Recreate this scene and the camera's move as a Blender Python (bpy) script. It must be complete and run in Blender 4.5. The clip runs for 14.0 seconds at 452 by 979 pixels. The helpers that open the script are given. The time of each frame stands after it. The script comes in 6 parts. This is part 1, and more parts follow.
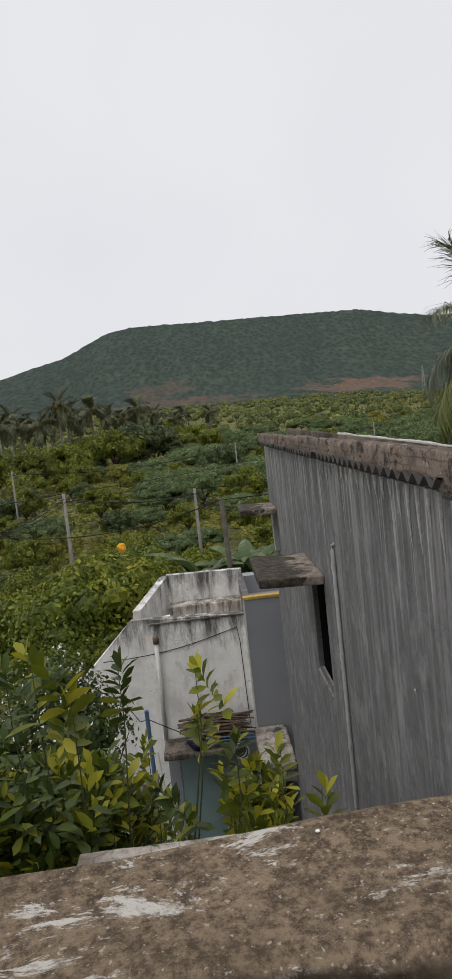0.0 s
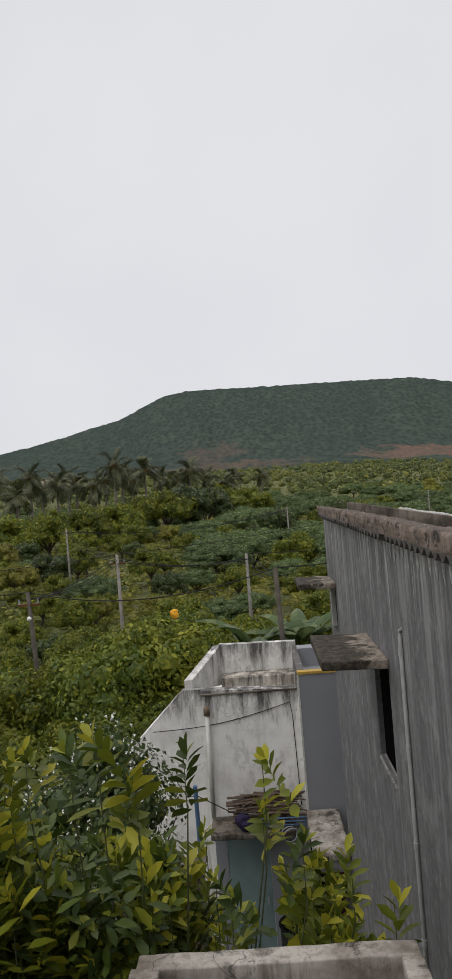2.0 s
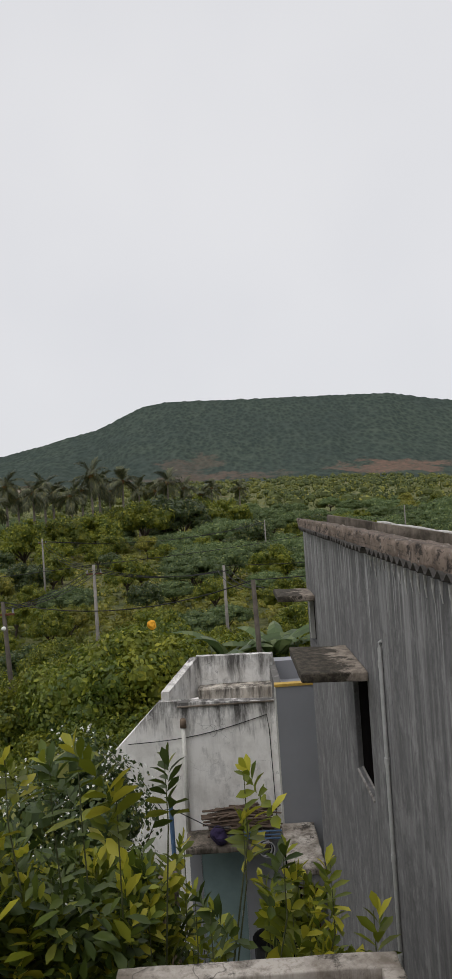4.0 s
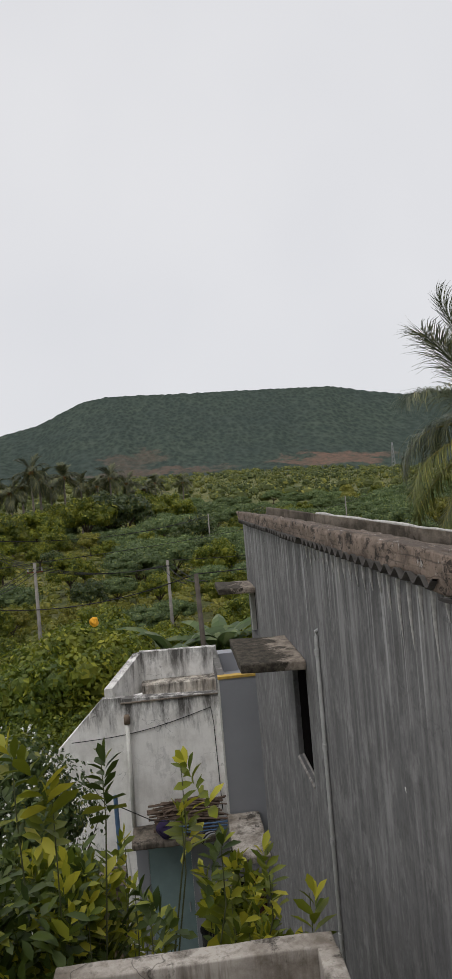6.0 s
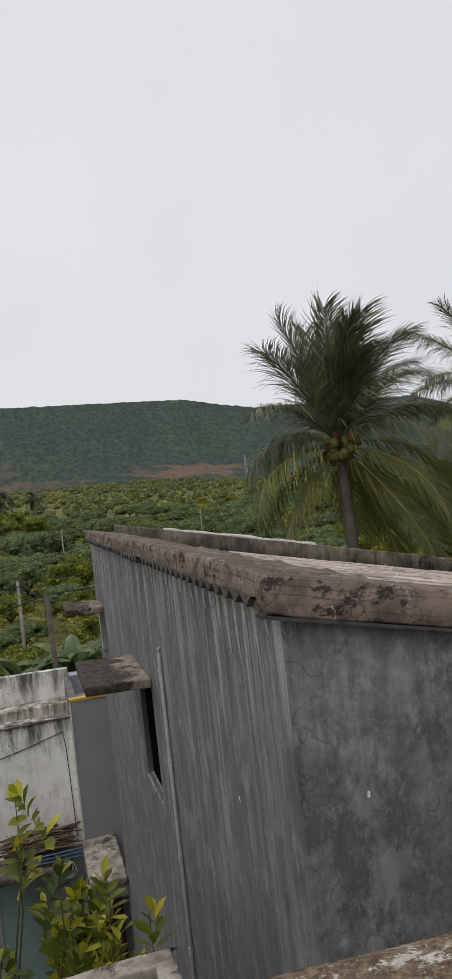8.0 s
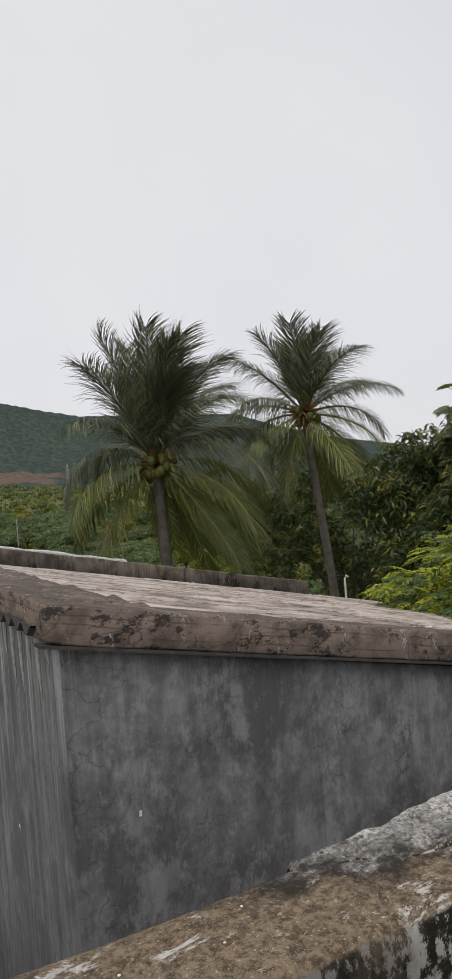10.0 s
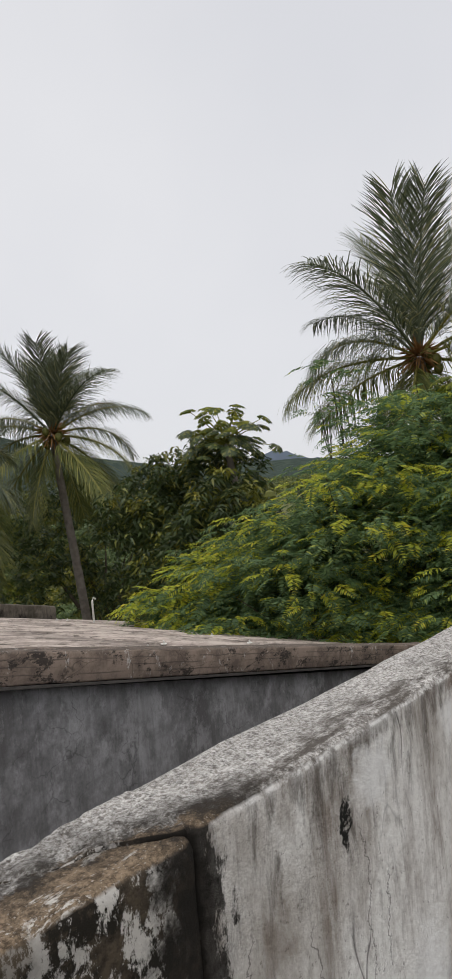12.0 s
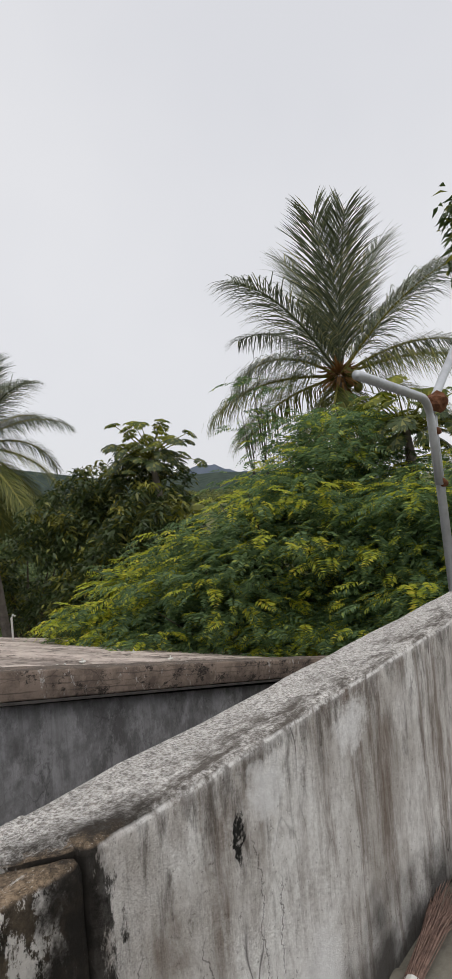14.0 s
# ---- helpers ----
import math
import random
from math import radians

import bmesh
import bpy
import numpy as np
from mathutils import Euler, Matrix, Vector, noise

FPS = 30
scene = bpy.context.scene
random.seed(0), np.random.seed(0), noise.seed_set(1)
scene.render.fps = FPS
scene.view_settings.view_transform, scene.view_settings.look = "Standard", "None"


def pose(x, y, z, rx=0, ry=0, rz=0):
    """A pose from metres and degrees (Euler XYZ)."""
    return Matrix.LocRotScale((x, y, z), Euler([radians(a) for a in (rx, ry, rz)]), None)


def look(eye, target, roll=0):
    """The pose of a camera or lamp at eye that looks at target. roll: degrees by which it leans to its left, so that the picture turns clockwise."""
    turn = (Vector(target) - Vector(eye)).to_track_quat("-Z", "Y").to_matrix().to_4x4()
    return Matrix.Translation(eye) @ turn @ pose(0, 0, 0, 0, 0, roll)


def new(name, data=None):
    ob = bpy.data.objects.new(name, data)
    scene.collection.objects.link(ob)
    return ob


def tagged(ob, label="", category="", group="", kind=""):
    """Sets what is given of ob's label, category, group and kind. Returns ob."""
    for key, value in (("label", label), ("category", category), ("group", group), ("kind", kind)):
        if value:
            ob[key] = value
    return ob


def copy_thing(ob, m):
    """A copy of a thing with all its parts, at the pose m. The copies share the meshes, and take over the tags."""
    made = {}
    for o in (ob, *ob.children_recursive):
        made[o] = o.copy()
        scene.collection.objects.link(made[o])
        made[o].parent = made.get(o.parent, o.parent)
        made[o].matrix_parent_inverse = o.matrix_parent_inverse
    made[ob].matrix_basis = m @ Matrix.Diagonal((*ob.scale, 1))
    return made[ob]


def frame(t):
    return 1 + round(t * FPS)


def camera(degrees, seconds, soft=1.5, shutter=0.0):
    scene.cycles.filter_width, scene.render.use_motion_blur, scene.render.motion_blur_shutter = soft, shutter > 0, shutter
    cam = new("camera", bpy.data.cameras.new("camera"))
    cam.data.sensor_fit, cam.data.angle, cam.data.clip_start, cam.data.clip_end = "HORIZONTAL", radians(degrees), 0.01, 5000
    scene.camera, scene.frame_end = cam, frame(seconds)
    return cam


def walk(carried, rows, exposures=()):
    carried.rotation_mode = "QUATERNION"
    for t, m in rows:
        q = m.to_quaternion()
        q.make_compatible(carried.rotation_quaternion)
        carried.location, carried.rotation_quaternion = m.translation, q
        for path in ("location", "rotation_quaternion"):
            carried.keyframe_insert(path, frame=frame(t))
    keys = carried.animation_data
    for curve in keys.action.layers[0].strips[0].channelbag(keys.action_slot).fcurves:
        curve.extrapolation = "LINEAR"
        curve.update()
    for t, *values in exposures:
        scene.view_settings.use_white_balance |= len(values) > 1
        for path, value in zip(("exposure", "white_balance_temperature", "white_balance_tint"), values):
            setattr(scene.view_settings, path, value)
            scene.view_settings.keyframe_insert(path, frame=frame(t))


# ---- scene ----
cam = camera(35.6, 14.0, soft=1.5)
PATH = [
    (0, (0.182, 0.331, 1.222), (0.246, 2.322, 1.041), -6.2),
    (0.5, (0.207, 0.378, 1.241), (0.295, 2.375, 1.157), -6.4),
    (1, (0.173, 0.352, 1.305), (0.265, 2.35, 1.284), -6.3),
    (1.5, (0.138, 0.349, 1.347), (0.259, 2.345, 1.336), -4.3),
    (2, (0.069, 0.34, 1.351), (0.008, 2.339, 1.36), -4.6),
    (2.5, (0.034, 0.325, 1.352), (-0.01, 2.324, 1.384), -4.9),
    (3, (0.011, 0.32, 1.353), (-0.053, 2.318, 1.397), -4.4),
    (3.5, (0.017, 0.322, 1.347), (-0.009, 2.321, 1.389), -4.0),
    (5.8, (0.073, 0.314, 1.343), (0.191, 2.311, 1.356), -4.8),
    (6, (0.084, 0.31, 1.334), (0.247, 2.303, 1.344), -4.8),
    (6.5, (0.121, 0.314, 1.335), (0.403, 2.294, 1.352), -4.8),
    (7, (0.157, 0.31, 1.334), (0.536, 2.274, 1.347), -4.9),
    (7.2, (0.17, 0.306, 1.335), (0.593, 2.261, 1.342), -5.0),
    (9.3, (0.267, 0.075, 1.429), (1.083, 1.901, 1.456), -6.0),
    (9.5, (0.28, 0.071, 1.426), (1.153, 1.87, 1.445), -5.1),
    (10, (0.31, 0.033, 1.44), (1.332, 1.753, 1.436), -4.4),
    (10.5, (0.347, -0.016, 1.445), (1.534, 1.593, 1.428), -4.7),
    (11, (0.359, -0.065, 1.446), (1.672, 1.444, 1.425), -4.8),
    (11.5, (0.379, -0.124, 1.452), (1.83, 1.252, 1.431), -5.4),
    (12, (0.386, -0.154, 1.458), (1.927, 1.121, 1.454), -5.2),
    (12.5, (0.382, -0.171, 1.461), (1.966, 1.05, 1.451), -5.0),
    (13, (0.374, -0.222, 1.475), (2.011, 0.927, 1.458), -5.2),
    (13.5, (0.38, -0.245, 1.485), (2.034, 0.878, 1.481), -5.6),
    (14, (0.383, -0.241, 1.481), (2.048, 0.868, 1.496), -5.0),
]
walk(cam, [(t, look(eye, target, roll)) for t, eye, target, roll in PATH],
     exposures=[(0, 0.08), (0.6, 0.07), (1.6, 0.03), (2.5, 0.0), (9.3, 0.02), (11.0, 0.06), (14, 0.06)])

# ---- world and light: an even overcast sky ----
world = bpy.data.worlds.new("overcast_sky")
scene.world = world
world.use_nodes = True
wt = world.node_tree
wt.nodes.clear()
w_out = wt.nodes.new("ShaderNodeOutputWorld")
w_bg = wt.nodes.new("ShaderNodeBackground")
w_sky = wt.nodes.new("ShaderNodeTexSky")
w_sky.sky_type = "NISHITA"
w_sky.sun_disc = False
w_sky.sun_elevation = radians(55)
w_sky.sun_rotation = radians(200)
w_scale = wt.nodes.new("ShaderNodeVectorMath")
w_scale.operation = "SCALE"
w_scale.inputs["Scale"].default_value = 0.10
w_co = wt.nodes.new("ShaderNodeTexCoord")
w_noise = wt.nodes.new("ShaderNodeTexNoise")
w_noise.inputs["Scale"].default_value = 1.6
w_noise.inputs["Detail"].default_value = 4
w_ramp = wt.nodes.new("ShaderNodeValToRGB")
w_ramp.color_ramp.elements[0].position = 0.3
w_ramp.color_ramp.elements[0].color = (0.70, 0.706, 0.742, 1)
w_ramp.color_ramp.elements[1].position = 0.7
w_ramp.color_ramp.elements[1].color = (0.79, 0.79, 0.812, 1)
w_mix = wt.nodes.new("ShaderNodeMix")
w_mix.data_type = "RGBA"
w_mix.inputs["Factor"].default_value = 0.95
wt.links.new(w_co.outputs["Generated"], w_noise.inputs["Vector"])
wt.links.new(w_noise.outputs["Fac"], w_ramp.inputs["Fac"])
wt.links.new(w_sky.outputs["Color"], w_scale.inputs[0])
wt.links.new(w_scale.outputs["Vector"], w_mix.inputs["A"])
wt.links.new(w_ramp.outputs["Color"], w_mix.inputs["B"])
wt.links.new(w_mix.outputs["Result"], w_bg.inputs["Color"])
w_bg.inputs["Strength"].default_value = 1.0
wt.links.new(w_bg.outputs["Background"], w_out.inputs["Surface"])

sun_data = bpy.data.lights.new("sun", "SUN")
sun_data.energy = 1.5
sun_data.angle = radians(70)
sun_data.color = (1.0, 0.97, 0.93)
sun = new("sun", sun_data)
sun.matrix_world = look((0, 0, 50), (12, 14, 0))

GROUND = -6.6
SLOPE = 0.222

# ---- materials ----


class Nodes:
    """A small builder for node materials."""

    def __init__(self, name):
        self.mat = bpy.data.materials.new(name)
        self.mat.use_nodes = True
        self.nt = self.mat.node_tree
        self.bsdf = self.nt.nodes["Principled BSDF"]
        self.co = self.nt.nodes.new("ShaderNodeTexCoord").outputs["Object"]

    def link(self, a, b):
        self.nt.links.new(a, b)

    def noise(self, scale, detail=4, stretch=(1, 1, 1), rough=0.55, distort=0.0, shift=0.0):
        mp = self.nt.nodes.new("ShaderNodeMapping")
        mp.inputs["Scale"].default_value = stretch
        mp.inputs["Location"].default_value = (shift, shift * 0.7, shift * 0.3)
        self.link(self.co, mp.inputs["Vector"])
        n = self.nt.nodes.new("ShaderNodeTexNoise")
        n.inputs["Scale"].default_value = scale
        n.inputs["Detail"].default_value = detail
        n.inputs["Roughness"].default_value = rough
        n.inputs["Distortion"].default_value = distort
        self.link(mp.outputs["Vector"], n.inputs["Vector"])
        return n.outputs["Fac"]

    def voronoi(self, scale, feature="DISTANCE_TO_EDGE", stretch=(1, 1, 1), warp=0.0, warp_scale=3.0):
        mp = self.nt.nodes.new("ShaderNodeMapping")
        mp.inputs["Scale"].default_value = stretch
        self.link(self.co, mp.inputs["Vector"])
        src = mp.outputs["Vector"]
        if warp:
            n = self.nt.nodes.new("ShaderNodeTexNoise")
            n.inputs["Scale"].default_value = warp_scale
            n.inputs["Detail"].default_value = 3
            self.link(src, n.inputs["Vector"])
            mul = self.nt.nodes.new("ShaderNodeVectorMath")
            mul.operation = "MULTIPLY_ADD"
            mul.inputs[1].default_value = (warp, warp, warp)
            self.link(n.outputs["Color"], mul.inputs[0])
            self.link(src, mul.inputs[2])
            src = mul.outputs["Vector"]
        v = self.nt.nodes.new("ShaderNodeTexVoronoi")
        v.feature = feature
        v.inputs["Scale"].default_value = scale
        self.link(src, v.inputs["Vector"])
        return v.outputs["Distance"]

    def ramp(self, fac, lo, hi, a=0.0, b=1.0):
        n = self.nt.nodes.new("ShaderNodeMapRange")
        n.inputs["From Min"].default_value = lo
        n.inputs["From Max"].default_value = hi
        n.inputs["To Min"].default_value = a
        n.inputs["To Max"].default_value = b
        self.link(fac, n.inputs["Value"])
        return n.outputs["Result"]

    def math(self, op, a, b):
        n = self.nt.nodes.new("ShaderNodeMath")
        n.operation = op
        for k, v in ((0, a), (1, b)):
            if isinstance(v, (int, float)):
                n.inputs[k].default_value = v
            else:
                self.link(v, n.inputs[k])
        return n.outputs["Value"]

    def mix(self, fac, a, b):
        n = self.nt.nodes.new("ShaderNodeMix")
        n.data_type = "RGBA"
        if isinstance(fac, (int, float)):
            n.inputs["Factor"].default_value = fac
        else:
            self.link(fac, n.inputs["Factor"])
        for k, v in (("A", a), ("B", b)):
            if isinstance(v, tuple):
                n.inputs[k].default_value = (*v, 1)
            else:
                self.link(v, n.inputs[k])
        return n.outputs["Result"]

    def axis(self, k):
        n = self.nt.nodes.new("ShaderNodeSeparateXYZ")
        self.link(self.co, n.inputs["Vector"])
        return n.outputs[k]

    def normal_axis(self, k):
        g = self.nt.nodes.new("ShaderNodeNewGeometry")
        n = self.nt.nodes.new("ShaderNodeSeparateXYZ")
        self.link(g.outputs["Normal"], n.inputs["Vector"])
        return n.outputs[k]

    def island(self):
        return self.nt.nodes.new("ShaderNodeNewGeometry").outputs["Random Per Island"]

    def per_object(self):
        return self.nt.nodes.new("ShaderNodeObjectInfo").outputs["Random"]

    def bump(self, height, strength=0.4, distance=0.01):
        n = self.nt.nodes.new("ShaderNodeBump")
        n.inputs["Strength"].default_value = strength
        n.inputs["Distance"].default_value = distance
        self.link(height, n.inputs["Height"])
        self.link(n.outputs["Normal"], self.bsdf.inputs["Normal"])

    def done(self, colour, rough=0.9, metal=0.0, spec=0.3):
        if isinstance(colour, tuple):
            self.bsdf.inputs["Base Color"].default_value = (*colour, 1)
        else:
            self.link(colour, self.bsdf.inputs["Base Color"])
        if isinstance(rough, (int, float)):
            self.bsdf.inputs["Roughness"].default_value = rough
        else:
            self.link(rough, self.bsdf.inputs["Roughness"])
        self.bsdf.inputs["Metallic"].default_value = metal
        self.bsdf.inputs["Specular IOR Level"].default_value = spec
        return self.mat


def cement_wall(name, base, dark, pale, streak_amount, blotch_amount, crack_scale):
    """Bare cement plaster: rain streaks, damp blotches, hair cracks."""
    n = Nodes(name)
    blotch = n.ramp(n.noise(2.6, 12, (1, 1, 0.8), 0.70), 0.43, 0.58)
    fine = n.ramp(n.noise(11, 10, (1, 1, 0.75), 0.72), 0.43, 0.60)
    col = n.mix(n.math("MULTIPLY", blotch, blotch_amount), base, dark)
    col = n.mix(n.math("MULTIPLY", fine, 0.55), col, dark)
    patch = n.ramp(n.noise(4.2, 12, (1, 1, 0.65), 0.74, shift=12.0), 0.51, 0.60)
    col = n.mix(n.math("MULTIPLY", patch, blotch_amount * 0.55), col, pale)
    chalk = n.ramp(n.noise(16, 10, (1, 1, 0.6), 0.75, shift=4.4), 0.55, 0.65)
    col = n.mix(n.math("MULTIPLY", chalk, blotch_amount * 0.45), col, pale)
    streak = n.ramp(n.noise(6.5, 6, (1, 1, 0.045), 0.7), 0.5, 0.6)
    thin = n.ramp(n.noise(21, 6, (1, 1, 0.03), 0.75, 0.3, shift=3.0), 0.5, 0.68)
    fall = n.ramp(n.math("ADD", n.axis(2), n.ramp(n.noise(2.5, 3, (1, 1, 0.1)), 0.3, 0.7, -1.2, 1.2)), -2.2, 0.8, 0.18, 1.0)
    col = n.mix(n.math("MULTIPLY", n.math("MULTIPLY", streak, fall), streak_amount), col, pale)
    col = n.mix(n.math("MULTIPLY", n.math("MULTIPLY", thin, fall), streak_amount * 0.7), col, pale)
    down = n.ramp(n.noise(9.0, 6, (1, 1, 0.06), 0.7, shift=9.0), 0.5, 0.62)
    col = n.mix(n.math("MULTIPLY", down, 0.35), col, dark)
    drip = n.ramp(n.noise(15, 8, (1, 1, 0.02), 0.7, shift=6.3), 0.52, 0.60)
    near_top = n.ramp(n.math("ADD", n.axis(2), n.ramp(n.noise(9, 4, (1, 1, 0.05), shift=7.7), 0.3, 0.7, -0.5, 0.4)), 0.15, 0.85)
    col = n.mix(n.math("MULTIPLY", n.math("MULTIPLY", drip, near_top), streak_amount * 1.6), col, tuple(c * 1.5 for c in pale))
    edge = n.voronoi(crack_scale * 2.2, warp=0.16, warp_scale=9)
    crack = n.ramp(edge, 0.0, 0.022, 1.0, 0.0)
    where = n.ramp(n.noise(1.9, 6, rough=0.6, shift=5.0), 0.46, 0.56)
    col = n.mix(n.math("MULTIPLY", n.math("MULTIPLY", crack, where), 0.5 * blotch_amount), col, tuple(c * 0.35 for c in dark))
    n.bump(n.noise(60, 6, rough=0.7), 0.35, 0.006)
    return n.done(col, 0.92)


def limewash(name, white, grime, black, grime_amount, ledge=None):
    """Old whitewash with black mould running down."""
    n = Nodes(name)
    col = n.mix(n.ramp(n.noise(2.2, 7, rough=0.7), 0.42, 0.62), white, grime)
    run = n.ramp(n.noise(5.0, 6, (1, 1, 0.13), 0.7), 0.5, 0.64)
    fine = n.ramp(n.noise(22, 4, (1, 1, 0.07), 0.7, shift=2.0), 0.5, 0.68)
    col = n.mix(n.math("MULTIPLY", run, grime_amount), col, tuple(0.5 * (a + b) for a, b in zip(grime, black)))
    col = n.mix(n.math("MULTIPLY", fine, grime_amount * 0.8), col, grime)
    spots = n.math("MULTIPLY", n.ramp(n.noise(3.2, 6, (1, 1, 0.5), 0.75, shift=7.0), 0.56, 0.63), grime_amount)
    col = n.mix(spots, col, black)
    if ledge is not None:
        reach = n.math("ADD", n.axis(2), n.ramp(n.noise(5, 10, (1, 1, 0.16), 0.74, shift=11.0), 0.38, 0.62, -0.42, 0.30))
        col = n.mix(n.math("MULTIPLY", n.ramp(reach, ledge - 0.42, ledge + 0.10), 0.88), col, black)
    edge = n.voronoi(1.6, warp=0.6)
    where = n.ramp(n.noise(1.3, 2, shift=4.0), 0.52, 0.6)
    col = n.mix(n.math("MULTIPLY", n.math("MULTIPLY", n.ramp(edge, 0, 0.008, 1, 0), where), 0.7), col, black)
    n.bump(n.noise(45, 6, rough=0.7), 0.4, 0.006)
    return n.done(col, 0.93)


def plain(name, colour, rough=0.6, metal=0.0, vary=0.15, scale=12.0, spec=0.3):
    n = Nodes(name)
    dark = tuple(c * (1 - 2.2 * vary) for c in colour)
    col = n.mix(n.ramp(n.noise(scale, 5, rough=0.65), 0.35, 0.7), colour, dark)
    n.bump(n.noise(scale * 5, 4), 0.2, 0.004)
    return n.done(col, rough, metal, spec)


def leaf_material(name, dark, light, tip, tip_share=0.15, glow=0.35, rough=0.5, patch=0.0):
    """Leaves: each one its own shade, light passes through."""
    n = Nodes(name)
    r = n.island()
    col = n.mix(r, dark, light)
    col = n.mix(n.ramp(r, 1 - tip_share, 1 - tip_share + 0.02), col, tip)
    if patch:
        col = n.mix(n.math("MULTIPLY", n.ramp(n.noise(patch, 3), 0.45, 0.65), 0.55), col, tip)
    shade = n.ramp(n.per_object(), 0, 1, 0.8, 1.15)
    hsv = n.nt.nodes.new("ShaderNodeHueSaturation")
    n.link(col, hsv.inputs["Color"])
    n.link(shade, hsv.inputs["Value"])
    col = hsv.outputs["Color"]
    n.done(col, rough, 0, 0.35)
    tr = n.nt.nodes.new("ShaderNodeBsdfTranslucent")
    n.link(col, tr.inputs["Color"])
    mx = n.nt.nodes.new("ShaderNodeMixShader")
    mx.inputs["Fac"].default_value = glow
    n.link(n.bsdf.outputs["BSDF"], mx.inputs[1])
    n.link(tr.outputs["BSDF"], mx.inputs[2])
    n.link(mx.outputs["Shader"], n.nt.nodes["Material Output"].inputs["Surface"])
    return n.mat


def coping_material():
    """Mortar coping, brown-grey with black mould and lime runs."""
    n = Nodes("mortar_coping")
    col = n.mix(n.ramp(n.noise(7, 6, rough=0.7), 0.42, 0.6), (0.265, 0.205, 0.165), (0.135, 0.103, 0.083))
    mould = n.ramp(n.noise(7.5, 12, (0.8, 1, 1.5), 0.80), 0.535, 0.565)
    col = n.mix(n.math("MULTIPLY", mould, 0.85), col, (0.018, 0.016, 0.015))
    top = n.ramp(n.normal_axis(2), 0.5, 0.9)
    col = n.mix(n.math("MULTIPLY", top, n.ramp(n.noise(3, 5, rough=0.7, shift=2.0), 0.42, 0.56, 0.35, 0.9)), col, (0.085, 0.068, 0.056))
    level = n.math("ADD", n.math("ADD", n.axis(2), n.math("MULTIPLY", n.axis(0), SLOPE)), n.ramp(n.noise(6, 5), 0.2, 0.8, -0.008, 0.008))
    for h in (1.165, 1.205, 1.243):
        line = n.ramp(n.math("ABSOLUTE", n.math("SUBTRACT", level, h), 0), 0.002, 0.005, 1, 0)
        line = n.math("MULTIPLY", line, n.ramp(n.noise(2.5, 3, shift=h * 9), 0.42, 0.55))
        col = n.mix(n.math("MULTIPLY", line, 0.6), col, (0.06, 0.05, 0.042))
    lime = n.ramp(n.noise(14, 8, (1, 1, 0.5), 0.78, shift=8.0), 0.6, 0.63)
    col = n.mix(n.math("MULTIPLY", lime, 0.7), col, (0.5, 0.48, 0.45))
    seam = n.ramp(n.voronoi(2.2, stretch=(1, 1, 2), warp=0.3), 0, 0.01, 1, 0)
    col = n.mix(n.math("MULTIPLY", seam, 0.6), col, (0.03, 0.025, 0.02))
    n.bump(n.noise(35, 7, rough=0.75), 0.6, 0.012)
    return n.done(col, 0.95)


